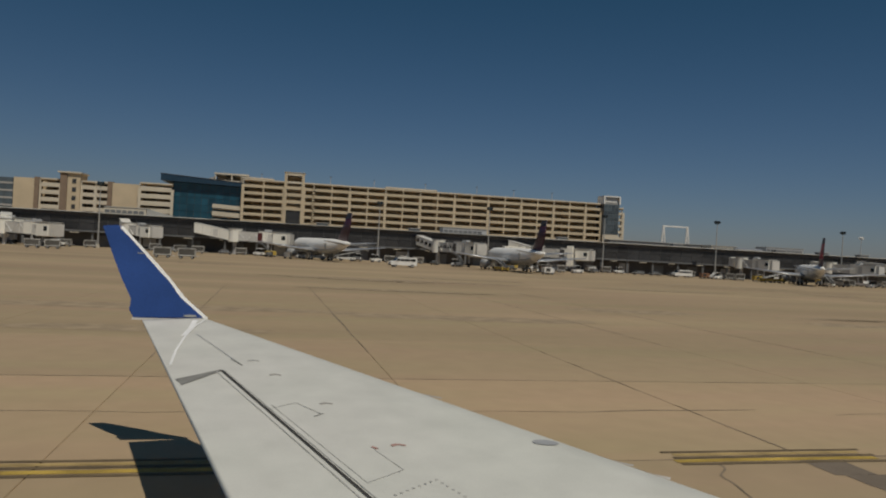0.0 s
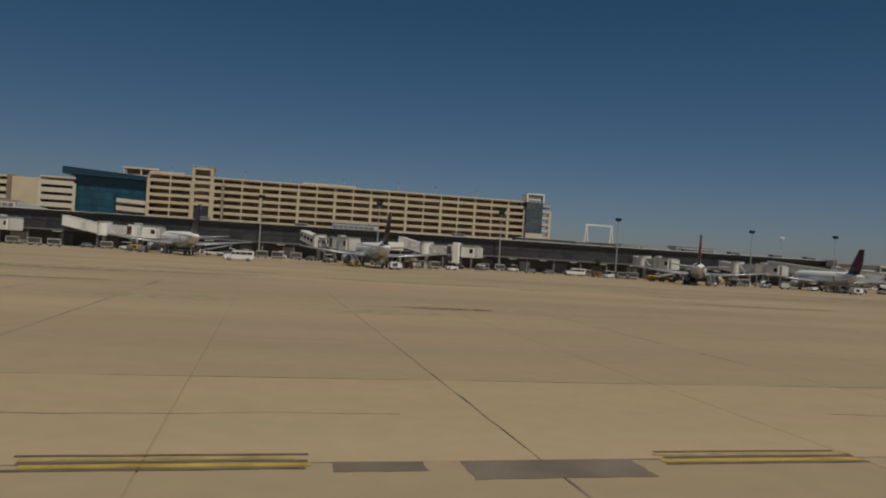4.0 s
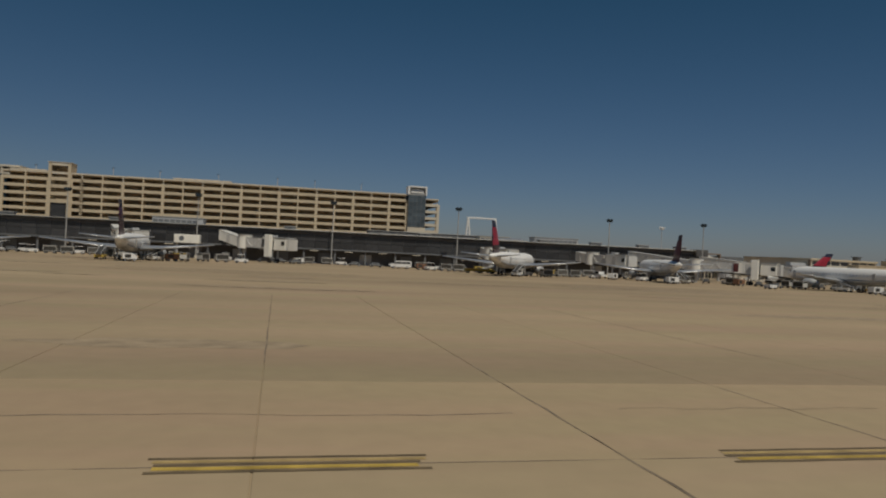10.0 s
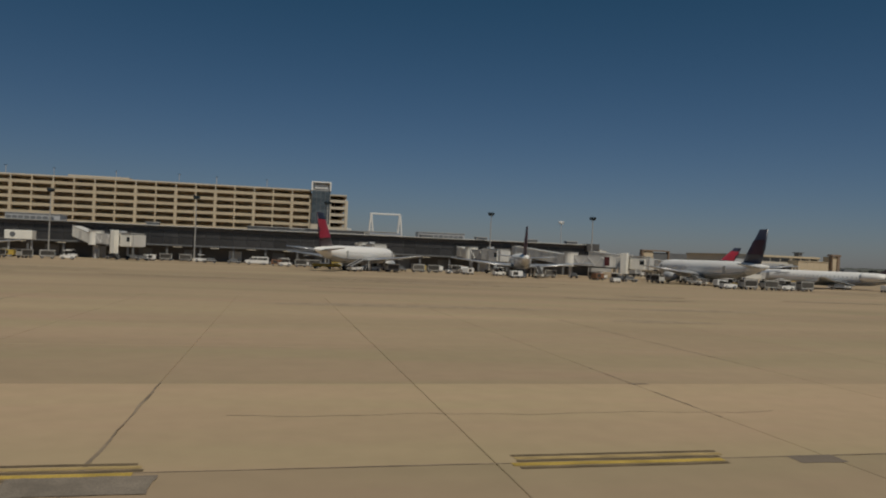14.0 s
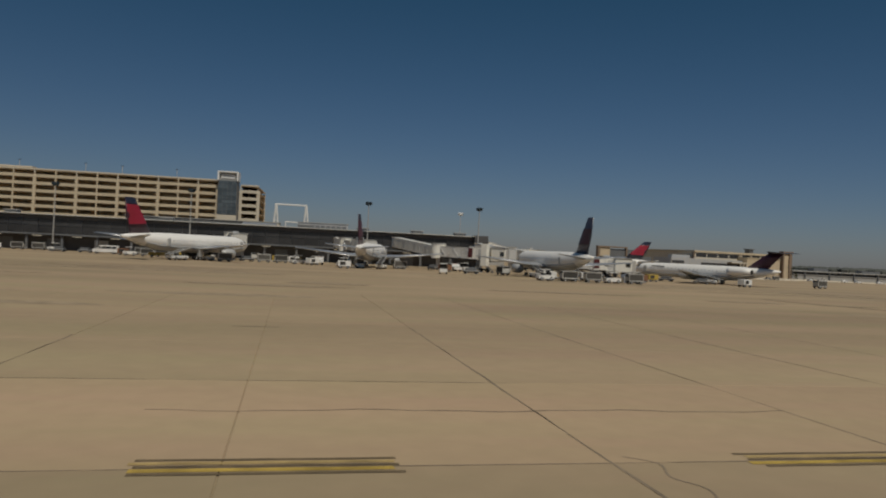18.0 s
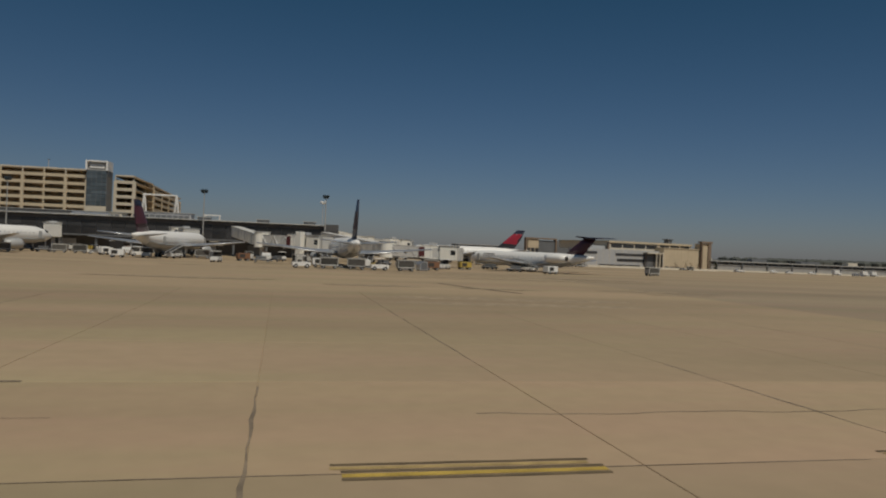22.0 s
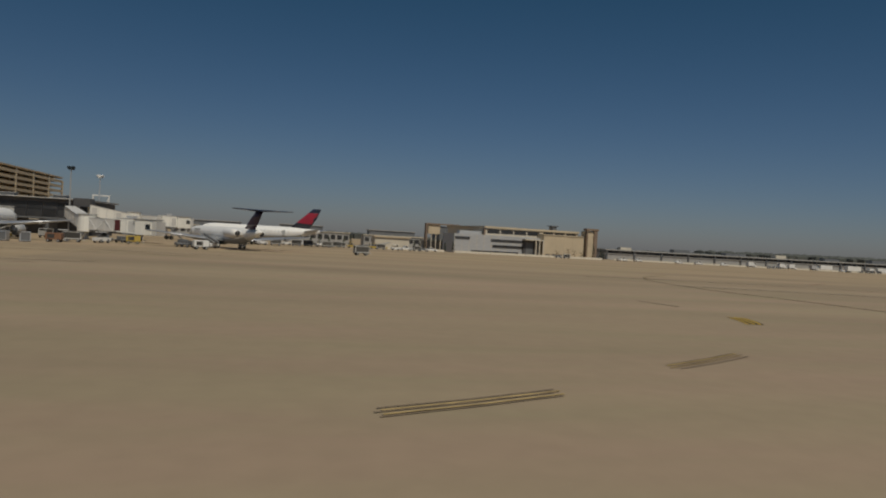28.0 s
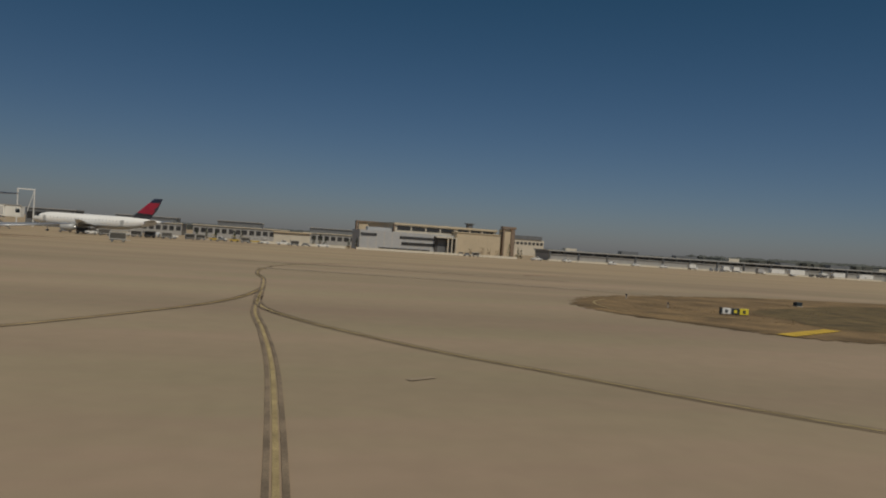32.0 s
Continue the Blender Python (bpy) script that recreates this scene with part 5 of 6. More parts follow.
def make_cart(label):
    v = thing("baggage_cart", label, "baggage cart")
    part("deck", boxes((-1.5, 1.5, -0.75, 0.75, 0.42, 0.54)), M_DARK, v)
    part("roof", boxes((-1.55, 1.55, -0.8, 0.8, 1.86, 1.95)), M_CARTROOF, v)
    part("load", soft_box(-1.3, 1.3, -0.6, 0.6, 0.54, 1.4, 0.08, 1), M_DARK, v, "dark baggage under the curtains")
    for x in (-1.46, 1.46):
        for y in (-0.73, 0.73):
            part("corner_post", boxes((x - 0.05, x + 0.05, y - 0.05, y + 0.05, 0.54, 1.86)), M_CARTFRAME, v)
        part("end_panel", boxes((x - 0.02, x + 0.02, -0.68, 0.68, 0.54, 1.5)), M_CARTFRAME, v)
    for y in (-0.74, 0.74):
        part("side_rail", boxes((-1.41, 1.41, y - 0.03, y + 0.03, 0.54, 0.68)), M_CARTFRAME, v)
        part("top_rail", boxes((-1.41, 1.41, y - 0.03, y + 0.03, 1.74, 1.86)), M_CARTFRAME, v)
        part("curtain", boxes((-1.38, 1.38, y * 0.95 - 0.012, y * 0.95 + 0.012, 0.7, 1.72)), M_CURTAINCLOTH, v, "dark grey side curtain")
    part("tow_bar", rod((1.5, 0, 0.45), (2.3, 0, 0.4), 0.04), M_STEEL, v)
    wheels4(v, -1.0, 1.0, 0.62, 0.26)
    return v


def make_loader(label, body):
    v = thing("belt_loader", label, "belt loader")
    part("chassis", soft_box(-2.6, 2.4, -0.9, 0.9, 0.4, 0.95, 0.05, 1), body, v)
    part("belt", prism([(-3.4, 0.95), (-3.4, 1.15), (3.6, 2.75), (3.6, 2.55)], "y", -0.45, 0.45), M_DARK, v)
    for s in (-0.5, 0.5):
        part("belt_rail", prism([(-3.4, 1.0), (-3.4, 1.3), (3.6, 2.9), (3.6, 2.6)], "y", s - 0.04, s + 0.04), M_BELLY, v)
    part("seat", boxes((-1.9, -1.3, -0.85, -0.5, 0.95, 1.5)), M_DARK, v)
    wheels4(v, -1.6, 1.5, 0.78, 0.36)
    return v


def make_truck(label, cab_mat, box_mat):
    v = thing("service_truck", label, "truck")
    part("cab", prism([(1.4, 0.6), (3.2, 0.6), (3.25, 1.3), (2.75, 2.35), (1.4, 2.4)], "y", -1.05, 1.05), cab_mat, v)
    part("box_body", soft_box(-3.4, 1.25, -1.15, 1.15, 0.95, 3.3, 0.05, 1), box_mat, v)
    part("chassis", boxes((-3.3, 3.1, -0.5, 0.5, 0.5, 0.95)), M_DARK, v)
    for s in (-1, 1):
        part("side_window", boxes((1.75, 2.65, s * 1.055 - 0.01, s * 1.055 + 0.01, 1.45, 2.15)), M_GLASS, v)
    part("windscreen", prism([(2.8, 2.3), (3.2, 1.4), (3.24, 1.42), (2.84, 2.32)], "y", -0.9, 0.9), M_GLASS, v)
    wheels4(v, -2.2, 2.3, 0.9, 0.45)
    return v


def make_container(label):
    v = thing("cargo_container", label, "container")
    part("shell", prism([(-0.8, 0.1), (0.8, 0.1), (0.8, 1.65), (-0.45, 1.65), (-0.8, 1.1)], "y", -0.75, 0.75), M_ALU, v)
    part("pallet", boxes((-0.85, 0.85, -0.8, 0.8, 0.0, 0.1)), M_DARK, v)
    part("curtain", boxes((-0.6, 0.7, -0.77, -0.755, 0.2, 1.5)), M_LOUVRE, v)
    return v


def make_gpu(label, mat):
    v = thing("ground_power_unit", label, "ground equipment")
    part("casing", soft_box(-1.3, 1.3, -0.8, 0.8, 0.45, 1.6, 0.08, 2), mat, v)
    part("grille", boxes((-0.9, 0.2, -0.83, -0.805, 0.7, 1.4)), M_DARK, v)
    part("tow_bar", rod((1.3, 0, 0.5), (2.2, 0, 0.4), 0.04), M_STEEL, v)
    wheels4(v, -0.8, 0.8, 0.7, 0.28)
    return v


def make_dolly(label):
    v = thing("cargo_dolly", label, "dolly")
    part("deck", soft_box(-1.7, 1.7, -0.85, 0.85, 0.4, 0.58, 0.03, 1), M_DARK, v)
    for y in (-0.845, 0.845):
        part("rail", boxes((-1.7, 1.7, y - 0.025, y + 0.025, 0.58, 0.7)), M_STEEL, v)
    part("load", soft_box(-1.2, 0.9, -0.65, 0.65, 0.58, 1.25, 0.1, 2), M_LOUVRE, v, "dark covered load")
    part("tow_bar", rod((1.7, 0, 0.45), (2.5, 0, 0.35), 0.04), M_STEEL, v)
    wheels4(v, -1.2, 1.2, 0.7, 0.24)
    return v


KINDS = {"dolly": (make_dolly, ("dark flat cargo dolly with a covered load",)),
         "van": (make_van, ("white passenger van driving on the apron",)),
         "pickup": (make_pickup, ("white airport pickup truck with a light bar", M_WHITE)),
         "tug": (make_tug, ("white baggage tug with a canopy", M_WHITE)),
         "ytug": (make_tug, ("yellow baggage tug with a canopy", M_EQYELLOW)),
         "cart": (make_cart, ("white-framed baggage cart with dark curtains",)),
         "loader": (make_loader, ("white belt loader standing on the apron", M_WHITE)),
         "yloader": (make_loader, ("yellow belt loader standing by an airliner", M_EQYELLOW)),
         "truck": (make_truck, ("white box-bodied service truck", M_WHITE, M_WHITE)),
         "gtruck": (make_truck, ("white service truck with a grey box", M_WHITE, M_GREYWALL)),
         "can": (make_container, ("silver cargo container on the apron",)),
         "gpu": (make_gpu, ("yellow ground power unit on wheels", M_EQYELLOW)),
         "ogpu": (make_gpu, ("orange service cart on wheels", M_EQORANGE)),
         "wgpu": (make_gpu, ("white ground power unit on wheels", M_WHITE))}
made = {}


def park(kind, x, y, turn=0.0):
    m = on_apron(x, y, turn)
    if kind in made:
        return copy_thing(made[kind], m)
    fn, args = KINDS[kind]
    made[kind] = tagged(fn(*args), group="apron vehicles")
    made[kind].matrix_world = m
    return made[kind]


def park_zone(text):
    """Vehicles and carts of one part of the apron: kind, x, y and turn, between semicolons."""
    for row in text.split(";"):
        kind, x, y, turn = row.split()
        park(kind, float(x), float(y), float(turn))


# round the first gates
park_zone("cart -15.5 141.2 3; cart -11.2 141.0 0; tug -20.3 141.6 178; cart -46.1 172.5 3; cart -42.5 174 5; dolly -22 203 10; dolly -8 204 0; dolly 3.5 196 100; tug 12 199 20; wgpu 19 200 5; cart -26 206 0; cart -4 207 3; cart -19 199 4; cart -14.5 199 2; tug -32 204 20; cart -48 206 0; cart -42 206 4; tug 1 206 150; pickup -50 205 -10; gpu 4 200 30; wgpu 8.2 187 80; loader 24 196 -20; pickup 15.5 192 10")
# round the second airliner
park_zone("dolly 27 199 0; tug 41 204 185; dolly 49 198 60; dolly 52 185 95; cart 57 176 95; dolly 64 176 80; cart 66 194 10; tug 78 200 0; van 31.6 153.5 186; cart 36 198 0; cart 40 198 2; tug 32 197 10; tug 28 204 90; cart 45 203 5; tug 53 191 60; loader 66 165 75; yloader 56 160 95; cart 71 172 85; cart 74.5 177 60; cart 78.5 179 20; ogpu 69 166 20; wgpu 63.5 150 10; gpu 68 187 0")
# along the empty stands
park_zone("dolly 88 200 15; dolly 96 195 30; cart 105 206 0; tug 109 205 180; dolly 126 202 4; cart 131 201 0; dolly 141 192 20; tug 83 178 10; dolly 92 205 8; cart 100 206 0; wgpu 97 199 40; dolly 112 198 175; van 124 194 182; dolly 118 199 0; ogpu 129 190 0; tug 131 187 15; cart 135 187 5; cart 138.5 187 0; pickup 137 196 170; gpu 144 186 0")
# round the red-tailed airliner
park_zone("tug 149 191 60; dolly 154 183 30; dolly 159 178 30; cart 147 171 25; wgpu 170 184 0; tug 181 166 20; yloader 147.6 184 2; cart 160 199 80; tug 151 168 30; cart 155 165 20; loader 146 160 60; cart 163 175 10; cart 167 176 5; tug 171 172 10; wgpu 174 168 40; gpu 166 186 0; pickup 176 180 90; cart 176 188 0; wgpu 180 150 0")
# round the next gate
park_zone("dolly 186 170 75; dolly 196 178 80; cart 186 183 5; dolly 203 172 60; dolly 210 160 60; tug 211 173 100; tug 184 158 90; loader 189 160 75; cart 194 166 5; ogpu 203 158 20; can 195 172 10; cart 204 162 100; pickup 207.5 168 95; tug 199 141 80; dolly 207 150 0")
# in front of the tall navy fin
park_zone("cart 217 158 90; dolly 226 158 85; cart 229 165 80; dolly 233 160 30; tug 236 152 10; cart 214 150 100; loader 219 142 92; yloader 228 143 80; tug 214 123.5 6; cart 218.6 123.6 2; cart 223.2 123.6 -2; tug 227.2 124 4; cart 231.8 124.2 3; wgpu 226 135 95; wgpu 217.5 131 0; can 233 130 0; can 236 131 20; ogpu 239 136 0")
# round the rear-engined airliner
park_zone("dolly 241 162 20; dolly 246 156 60; cart 240 143 5; dolly 257 158 130; wgpu 246 168 0; dolly 259 146 150; cart 267 222 10; dolly 262 224 15; dolly 270 228 20; tug 278 233 10; tug 244 147 60; gpu 249 150 10; wgpu 263 136 20; loader 263 150 120; pickup 283 243 150; tug 271 216 20; cart 275 214 5; gtruck 262 250 30; cart 281 225 0; cart 284.5 226 0")
# at the end of the concourse
park_zone("cart 290 222 3; cart 294 238 12; dolly 303 244 5; cart 310 250 0; tug 316 256 8; pickup 322 270 5; cart 326 268 10; dolly 330 276 0; cart 293.2 150.5 12; pickup 289 230 20; ytug 300 250 0; cart 296 247 4; ytug 306 255 10; ytug 309 262 10; yloader 312 266 5; pickup 292 262 170; pickup 298 285 0; pickup 337 296 0")
# far across the apron
park_zone("dolly 402 318 5; cart 406 318 0; pickup 436 322 10; pickup 470 372 15; pickup 520 392 10; truck 585 402 12; truck 592 402 12; gtruck 610 404 12; truck 560 398 12; pickup 640 414 10; truck 668 420 12; truck 700 424 12; gtruck 730 432 12; cart 650 409 10; cart 656 410 10; cart 661 411 10; cart 667 412 10; can 571 396 0; can 575 397 0; can 579 398 0; pickup 500 380 200; pickup 540 396 190")

# long shipping trailers far off
for x, y in ((612, 374), (690, 434), (715, 437), (640, 430)):
    t = thing("cargo_trailer", "white cargo trailer far across the apron", "trailer", on_apron(x, y, 13), "far trailers")
    part("box_body", soft_box(-6, 6, -1.2, 1.2, 1.1, 3.8, 0.05, 1), M_WHITE, t)
    wheels4(t, -4.2, -3.0, 0.9, 0.5)

# yellow fuel dolly rail under the red-tailed airliner
dolly = thing("equipment_rack", "long low yellow equipment rack on the apron", "ground equipment", on_apron(141.5, 176, 8))
part("deck", soft_box(-4.2, 4.2, -0.7, 0.7, 0.5, 1.2, 0.06, 1), M_EQYELLOW, dolly)
for x in (-3.4, 0, 3.4):
    wheel(dolly, x, -0.6, 0.3, 0.2)
    wheel(dolly, x, 0.6, 0.3, 0.2)

# ---- grass island fittings ----
sign = thing("taxiway_sign", "low taxiway sign with white, black and yellow panels", "sign", on_apron(358.7, 47.0, -8))
part("panel", soft_box(-0.95, -0.3, -0.1, 0.1, 0.1, 0.52, 0.02, 1), M_WHITE, sign)
part("panel", soft_box(-0.27, 0.3, -0.1, 0.1, 0.1, 0.52, 0.02, 1), M_LAMP, sign)
part("panel", soft_box(0.33, 0.98, -0.1, 0.1, 0.1, 0.52, 0.02, 1), M_SIGNYEL, sign)
part("end_cap", boxes((-1.08, -0.96, -0.12, 0.12, 0.08, 0.54)), M_LAMP, sign)
part("sign_bar", boxes((-0.75, -0.55, -0.115, -0.105, 0.2, 0.42), (0.55, 0.75, -0.115, -0.105, 0.2, 0.42)), M_LAMP, sign)
part("sign_bar", boxes((-0.1, 0.12, -0.115, -0.105, 0.2, 0.42)), M_SIGNYEL, sign)
for x in (-0.8, 0.0, 0.8):
    part("leg", rod((x, 0, 0), (x, 0, 0.12), 0.04), M_STEEL, sign)
cab = thing("junction_box", "small dark equipment box on the grass", "equipment box", on_apron(375.1, 61.8, 8))
part("casing", soft_box(-0.34, 0.34, -0.24, 0.24, 0.05, 0.42, 0.04, 2), M_LAMP, cab)
part("plinth", boxes((-0.38, 0.38, -0.28, 0.28, 0, 0.05)), M_PALE, cab)
for x, y in ((356.4, 59.7), (355.9, 51.4)):
    l = thing("edge_light", "small blue taxiway edge light on a stake", "edge light", on_apron(x, y), "taxiway edge lights")
    part("stake", rod((0, 0, 0), (0, 0, 0.3), 0.03), M_STEEL, l)
    part("lens", rod((0, 0, 0.3), (0, 0, 0.42), 0.08, 0.06), M_NAVY, l)

# conifers by the hangar
for x, y, h in ((425.3, 331.5, 6.6), (431.2, 336, 5.4), (433.4, 338, 4.6), (352.5, 322.5, 5.2), (349, 324, 4.4), (287.6, 300, 4.2), (291.2, 301, 4.8), (294.9, 300, 4.0), (301.6, 305, 4.6), (304.3, 306, 5.0), (333.6, 318, 4.6), (336.5, 319, 5.4), (338.5, 318, 4.4)):
    t = thing("conifer", "narrow dark conifer beside the hangar wall" if x > 345 else "small dark conifer at the far edge of the apron", "tree", on_apron(x, y), "conifers by the hangar")
    part("trunk", rod((0, 0, 0), (0, 0, h * 0.85), 0.16, 0.04), M_BROWN, t)
    b = bmesh.new()
    for k in range(260):
        z = rng.uniform(0.12, 1.0)
        rad = (1.02 - z) * h * 0.24 * rng.uniform(0.45, 1.15)
        a = rng.uniform(0, 6.28)
        p = Vector((rad * math.cos(a), rad * math.sin(a), z * h))
        s = rng.uniform(0.14, 0.3)
        q = [b.verts.new(p + Vector((rng.uniform(-s, s), rng.uniform(-s, s), rng.uniform(-s, s)))) for _ in range(3)]
        b.faces.new(q)
    part("crown", b, M_LEAF, t)

# bare shrubs in front of the tan hall
for u, h in ((52.6, 3.6), (58.8, 4.6), (62.4, 4.0), (66.8, 3.4)):
    t = thing("shrub", "thin brown shrub in front of the tan hangar wall", "shrub", pose(354.0, 327.0, gz(327), 0, 0, 10.5) @ pose(u, -4.6, 0), "shrubs by the hangar")
    part("trunk", rod((0, 0, 0), (0, 0, h * 0.6), 0.09, 0.03), M_BROWN, t)
    for k in range(5):
        a = k * 1.26 + u
        part("branch", rod((0, 0, h * (0.2 + 0.06 * k)), (0.8 * math.cos(a), 0.8 * math.sin(a), h * (0.55 + 0.08 * k)), 0.045, 0.015, 6), M_BROWN, t)
    b = bmesh.new()
    for k in range(170):
        a, z, q = rng.uniform(0, 6.28), rng.uniform(0.25, 1.0), rng.uniform(0.2, 1.1)
        p = Vector((q * math.cos(a), q * math.sin(a), z * h))
        e = rng.uniform(0.08, 0.2)
        b.faces.new([b.verts.new(p + Vector((rng.uniform(-e, e), rng.uniform(-e, e), rng.uniform(-e, e)))) for _ in range(3)])
    part("crown", b, M_SHRUB, t)

# ---- the jet's own wing, as it stands at the start of the taxi ----
wing = thing("aircraft_wing", "light grey jet wing with an upturned blue winglet over the apron", "aircraft wing", pose(3.36, 0.20, 0, 0, 0, 0.58))
ROOT_LE, ROOT_TE, TIP_LE, TIP_TE = (5.85, 2.65), (0.72, 2.2), (-0.79, 12.66), (-1.80, 12.5)


def wing_z(y):
    return 1.25 + 0.085 * y


secs = []
for f in (0.0, 0.3, 0.6, 0.85, 0.99, 1.0):
    le = (ROOT_LE[0] + (TIP_LE[0] - ROOT_LE[0]) * f, ROOT_LE[1] + (TIP_LE[1] - ROOT_LE[1]) * f)
    te = (ROOT_TE[0] + (TIP_TE[0] - ROOT_TE[0]) * f, ROOT_TE[1] + (TIP_TE[1] - ROOT_TE[1]) * f)
    t = 0.42 - 0.30 * f
    ring = []
    for u, v in ((0, -0.25), (0.01, 0.0), (0.04, 0.18), (0.12, 0.24), (0.35, 0.22), (0.7, 0.1), (0.985, 0.005), (1.0, -0.01), (0.985, -0.03), (0.7, -0.45), (0.3, -0.8), (0.06, -0.6)):
        x, y = le[0] + (te[0] - le[0]) * u, le[1] + (te[1] - le[1]) * u
        ring.append((x, y, wing_z(y) + (v - 0.12) * t))
    secs.append(ring)
part("wing_skin", loft(secs), M_WING, wing, "light grey painted wing skin", True)

M_FADEDRED = material("faded red stencil", (0.45, 0.26, 0.22), 0.6)


def wing_top(x, y):
    """Height of the wing's upper skin over a place."""
    f, u = 0.5, 0.4
    prof = ((0.0, 0.0), (0.04, 0.18), (0.12, 0.24), (0.35, 0.22), (0.7, 0.1), (1.0, 0.0))

    def at(f, u):
        le = Vector(ROOT_LE) + (Vector(TIP_LE) - Vector(ROOT_LE)) * f
        te = Vector(ROOT_TE) + (Vector(TIP_TE) - Vector(ROOT_TE)) * f
        return le + (te - le) * u
    for _ in range(12):
        p, e = at(f, u), 1e-4
        a, b = (at(f + e, u) - p) / e, (at(f, u + e) - p) / e
        r = Vector((x, y)) - p
        det = a.x * b.y - a.y * b.x
        f, u = f + (r.x * b.y - r.y * b.x) / det, u + (a.x * r.y - a.y * r.x) / det
    u = min(max(u, 0), 1)
    for (u0, v0), (u1, v1) in zip(prof, prof[1:]):
        if u <= u1:
            v = v0 + (v1 - v0) * (u - u0) / (u1 - u0)
            break
    return wing_z(y) + (v - 0.12) * (0.42 - 0.30 * f)


def skin_line(name, pts, width, mat, label, lift=0.006, n=16):
    b = bmesh.new()
    rows = []
    for (xa, ya), (xb, yb) in zip(pts, pts[1:]):
        d = Vector((xb - xa, yb - ya)).normalized()
        for k in range(n + 1):
            x, y = xa + (xb - xa) * k / n, ya + (yb - ya) * k / n
            rows.append([b.verts.new((x - s * d.y * width / 2, y + s * d.x * width / 2, wing_top(x - s * d.y * width / 2, y + s * d.x * width / 2) + lift)) for s in (-1, 1)])
    for r0, r1 in zip(rows, rows[1:]):
        b.faces.new((r0[0], r1[0], r1[1], r0[1]))
    part(name, b, mat, wing, label)


skin_line("hinge_gap", [(-0.40, 9.42), (0.963, 5.55), (1.83, 3.08)], 0.034, M_DARK, "dark gap along the aileron and flap")
skin_line("hinge_lip", [(-0.36, 9.40), (1.0, 5.57), (1.87, 3.1)], 0.012, M_SEAM, "thin raised lip beside the hinge gap", 0.007)
# grey line that paints the soft shade along the hinge gap
skin_line("hinge_shade", [(-0.455, 9.36), (0.90, 5.53), (1.77, 3.06)], 0.014, M_SEAM, "thin grey line painted as shade beside the hinge gap", 0.007)
b = bmesh.new()
b.faces.new([b.verts.new((x, y, wing_top(x, y) + 0.006)) for x, y in ((-0.90, 9.05), (-0.40, 9.44), (-0.39, 9.37), (-0.80, 8.80))])
part("aileron_end", b, M_SEAMDARK, wing, "tapering gap at the end of the aileron")
skin_line("panel_seam", [(-0.86, 11.42), (-0.16, 9.65)], 0.014, M_STEEL, "thin panel seam", 0.005)
skin_line("panel_seam", [(-0.30, 9.95), (-0.15, 9.62)], 0.022, M_SEAMDARK, "dark worn end of a panel seam", 0.006)
skin_line("panel_seam", [(0.16, 7.85), (0.46, 8.05), (0.72, 7.63)], 0.009, M_SEAM, "thin panel seam", 0.005)
skin_line("panel_seam", [(0.63, 7.58), (0.73, 7.66)], 0.014, M_SEAMDARK, "dark corner of an access panel", 0.006)
skin_line("panel_seam", [(0.20, 8.0), (0.955, 5.91), (1.30, 6.13), (1.12, 6.62)], 0.009, M_SEAM, "thin panel seam", 0.005)
# rows of fasteners round an access panel
studs = [(1.142 + 0.396 * k / 7, 5.653 + 0.243 * k / 7) for k in range(8)] + [(1.538 + 0.25 * k / 8, 5.896 - 0.545 * k / 8) for k in range(1, 9)]
for x, y in studs:
    skin_line("fastener", [(x - 0.012, y), (x + 0.012, y)], 0.022, M_SEAM, "", 0.006, 1)
M_FADEDGREY = material("faded grey stencil", (0.40, 0.37, 0.34), 0.6)
for x, y, mat in ((0.25, 9.16, M_FADEDGREY), (0.78, 7.99, M_FADEDGREY), (1.35, 6.70, M_FADEDRED), (-0.02, 9.85, M_SEAM)):
    skin_line("warning_mark", [(x - 0.06, y - 0.01), (x + 0.0, y + 0.02)], 0.045, mat, "small faded stencil mark", 0.006, 2)
    skin_line("warning_mark", [(x + 0.0, y + 0.02), (x + 0.075, y - 0.025)], 0.03, mat, "", 0.006, 2)
skin_line("warning_mark", [(1.10, 6.68), (1.15, 6.63)], 0.03, M_FADEDRED, "", 0.006, 2)
for x, y, w in ((2.05, 8.42, 0.05), (3.42, 6.30, 0.05), (3.62, 5.98, 0.07)):
    skin_line("chipped_paint", [(x - 0.14, y + 0.10), (x, y), (x + 0.13, y - 0.09)], w, M_CHIP, "chipped paint behind the leading edge", 0.006, 3)
b = bmesh.new()
ringv = [b.verts.new((x, y, wing_top(x, y) + 0.008)) for x, y in ((2.83 + 0.135 * math.cos(a), 6.66 + 0.085 * math.sin(a)) for a in (6.2832 * k / 24 for k in range(24)))]
b.faces.new(ringv)
part("filler_cap", b, M_STEEL, wing, "round grey filler cap")
# white bands paint the sun's glint on the polished winglet fairing
skin_line("polished_edge", [(-0.83, 12.45), (-0.95, 11.9), (-1.02, 11.2), (-1.045, 10.4), (-1.03, 9.65)], 0.035, M_GLINT, "thin polished joint line at the winglet root, its glint painted white", 0.010, 6)
skin_line("polished_edge", [(-0.97, 12.42), (-0.985, 11.75), (-1.035, 11.3)], 0.085, M_GLINT, "sun glint painted white on the polished fairing at the winglet root", 0.012, 6)
outline = ((-0.80, 2.33), (-1.188, 2.66), (-1.453, 2.975), (-1.676, 3.215), (-1.859, 3.40), (-2.253, 3.80), (-2.35, 3.815), (-2.557, 3.79), (-2.36, 3.327), (-2.20, 2.964), (-2.01, 2.62), (-2.04, 2.44), (-1.96, 2.31))


def lean(z):
    return 12.72 + max(z - 2.3, 0) * 0.20


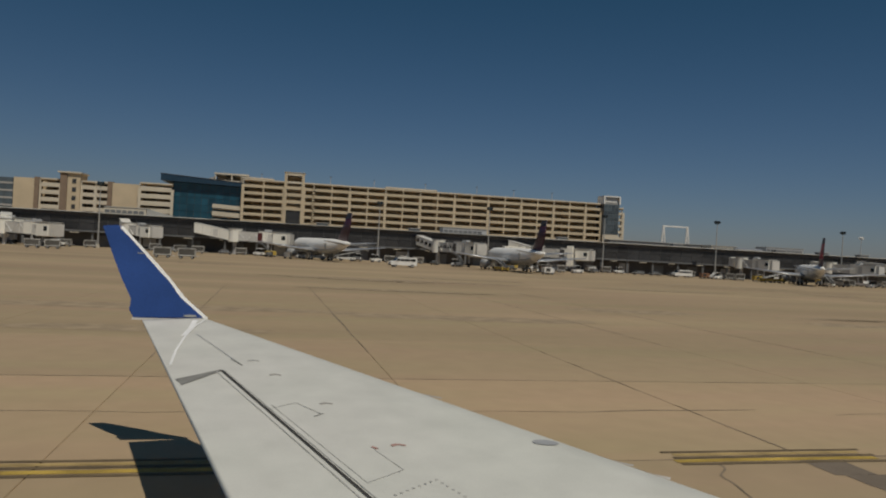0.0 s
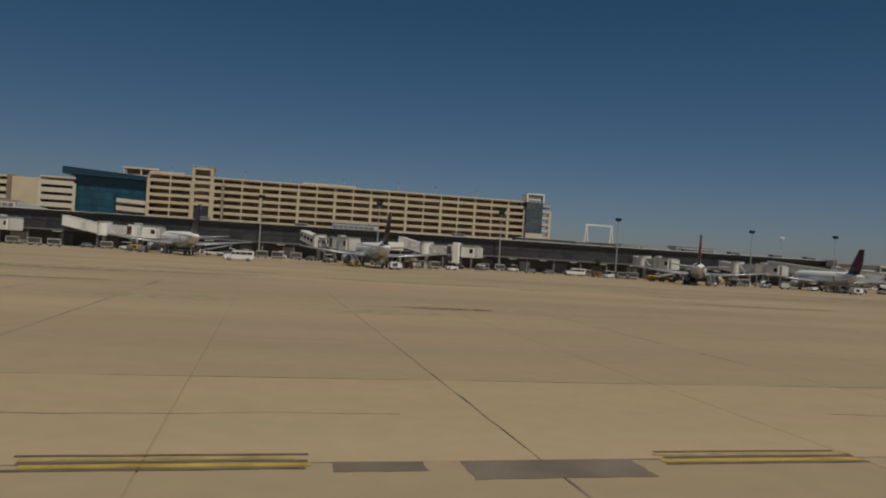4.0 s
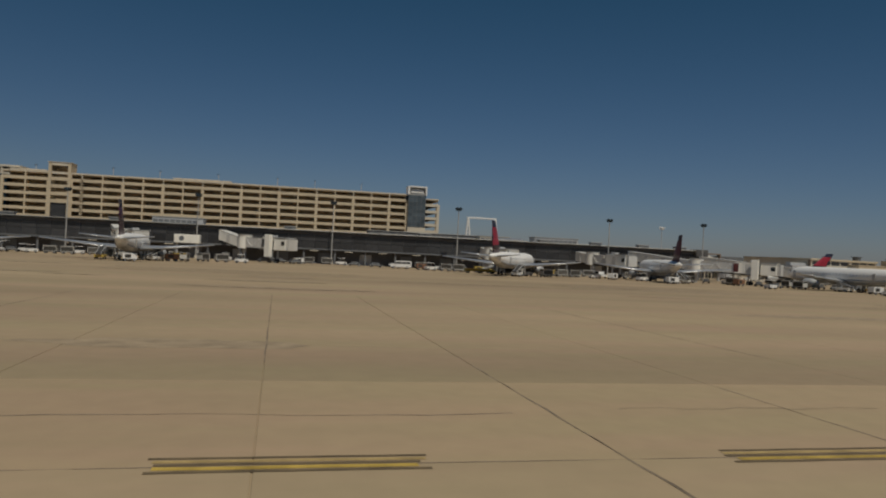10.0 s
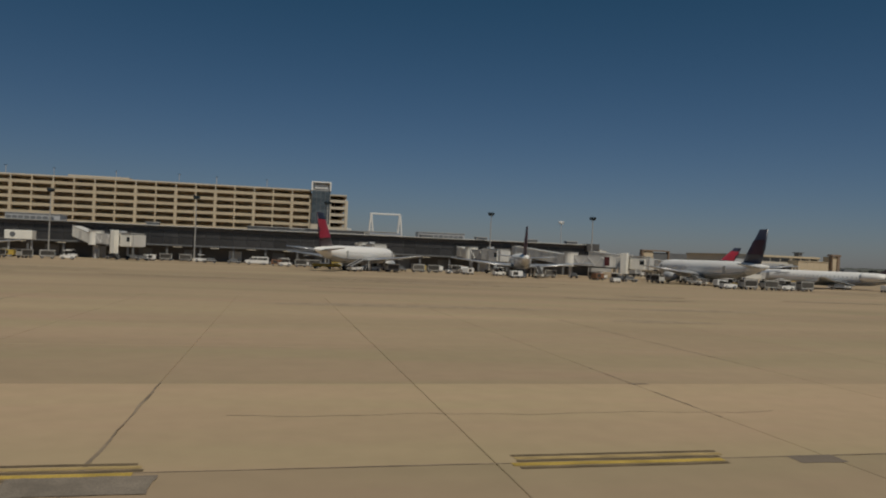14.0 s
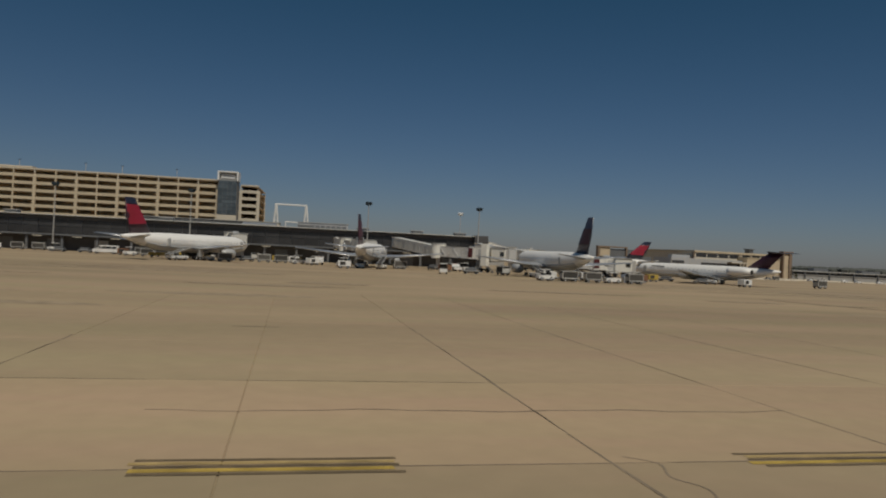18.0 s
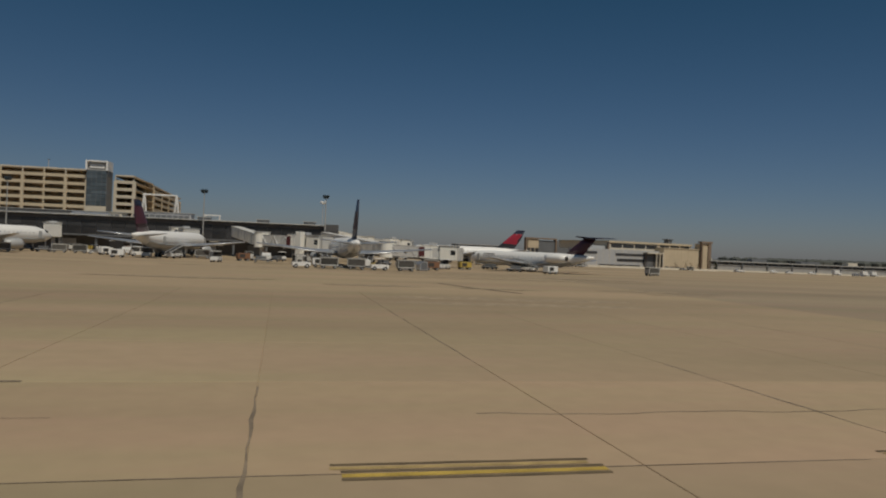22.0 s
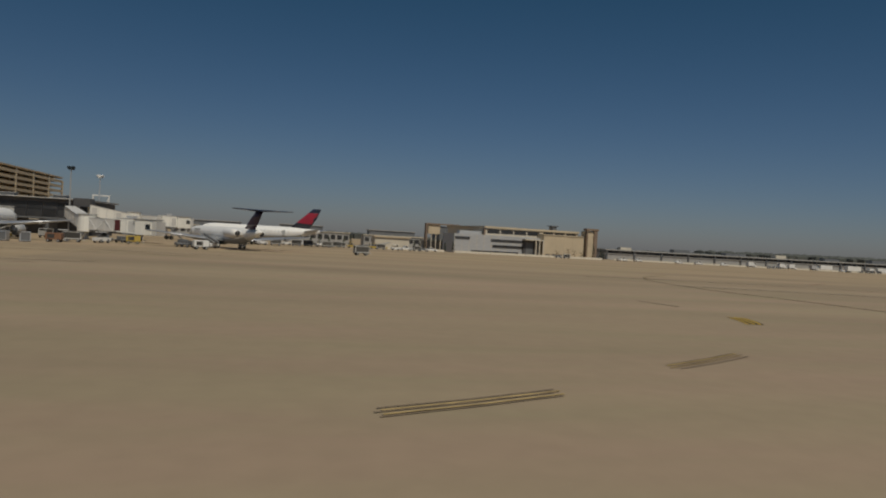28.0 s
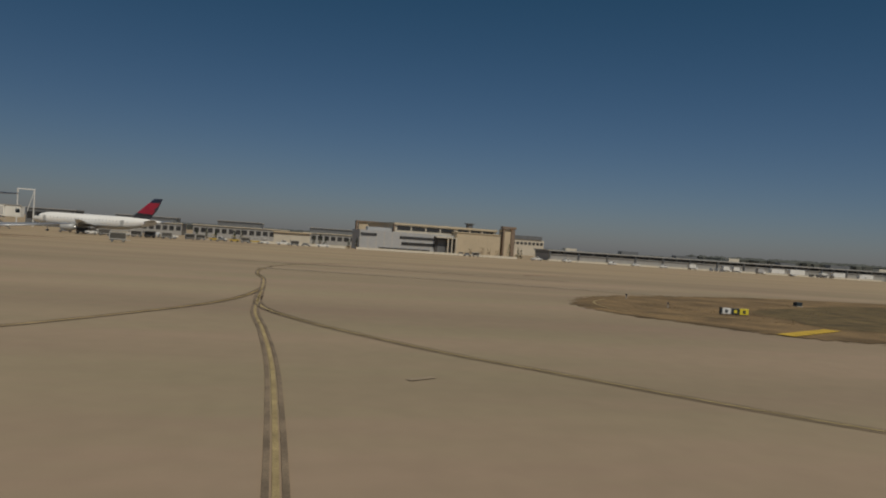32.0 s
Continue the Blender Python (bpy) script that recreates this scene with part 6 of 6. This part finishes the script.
w1 = loft([[(x, lean(z) + o, z) for x, z in outline] for o in (-0.03, 0.03)])
bmesh.ops.bevel(w1, geom=w1.edges[:], offset=0.012, segments=2, affect="EDGES")
part("winglet", w1, M_WINGBLUE, wing, "blue upturned winglet with a worn edge")
# bare metal leading edge, its shine painted white, with the paint worn back unevenly
chips = random.Random(11)
b = bmesh.new()
rows = []
for k in range(61):
    f = k / 60 * 5
    i = min(int(f), 4)
    (xa, za), (xb, zb) = outline[i], outline[i + 1]
    x, z = xa + (xb - xa) * (f - i), za + (zb - za) * (f - i)
    d = Vector((xb - xa, zb - za)).normalized()
    w = 0.032 + 0.028 * (0.5 + 0.5 * math.sin(k * 0.21)) * chips.uniform(0.5, 1.3) * (1.25 if 12 < k < 45 else 0.6)
    rows.append([b.verts.new((x + d.y * q, lean(z) - 0.036, z - d.x * q)) for q in (0.012, -w)])
for r0, r1 in zip(rows, rows[1:]):
    b.faces.new((r0[0], r1[0], r1[1], r0[1]))
part("winglet_edge", b, M_GLINT, wing, "bare metal leading edge, its shine painted white, with chipped blue paint")
part("winglet_lamp", loft([[(x + 0.11 * math.cos(a), lean(2.37) - o, 2.365 + 0.02 * math.sin(a)) for a in (6.2832 * k / 12 for k in range(12))] for x, o in ((-1.08, 0.03), (-1.08, 0.045))]), M_BELLY, wing, "small pale lens at the foot of the winglet")
part("winglet_foot", boxes((-1.98, -0.80, 12.66, 12.76, 2.285, 2.312)), M_WHITE, wing, "white lip under the winglet")
skin_scratch = boxes((-1.98, -1.86, 12.895, 12.90, 3.36, 3.375))
part("scratch", skin_scratch, M_BELLY, wing, "pale scratch across the blue paint")
strut = part("main_gear_leg", rod((2.2, 3.4, 0.4), (2.2, 3.4, 1.5), 0.10), M_STEEL, wing)
wheel(strut, 2.2, 3.2, 0.42, 0.26)
wheel(strut, 2.2, 3.6, 0.42, 0.26)

# ---- concrete slabs of the near apron ----
slab = soft_box(0.012, SLAB_X - 0.012, 0.014, SLAB_Y - 0.014, -0.06, 0.0, 0.012, 1)
slab_mesh = mesh_of("slab", slab, M_CONC)
bright_mesh = slab_mesh.copy()
bright_mesh.materials[0] = M_CONCBRIGHT
tilt = math.degrees(math.atan(-0.0047))
for i in range(-5, 36):
    for j in range(-1, 6):
        x, y = i * SLAB_X, SLAB0 + j * SLAB_Y
        s = part("slab", slab_mesh if j else bright_mesh, M_CONC, ground)
        s.matrix_world = pose(x, y, gz(y), tilt, 0, 0)
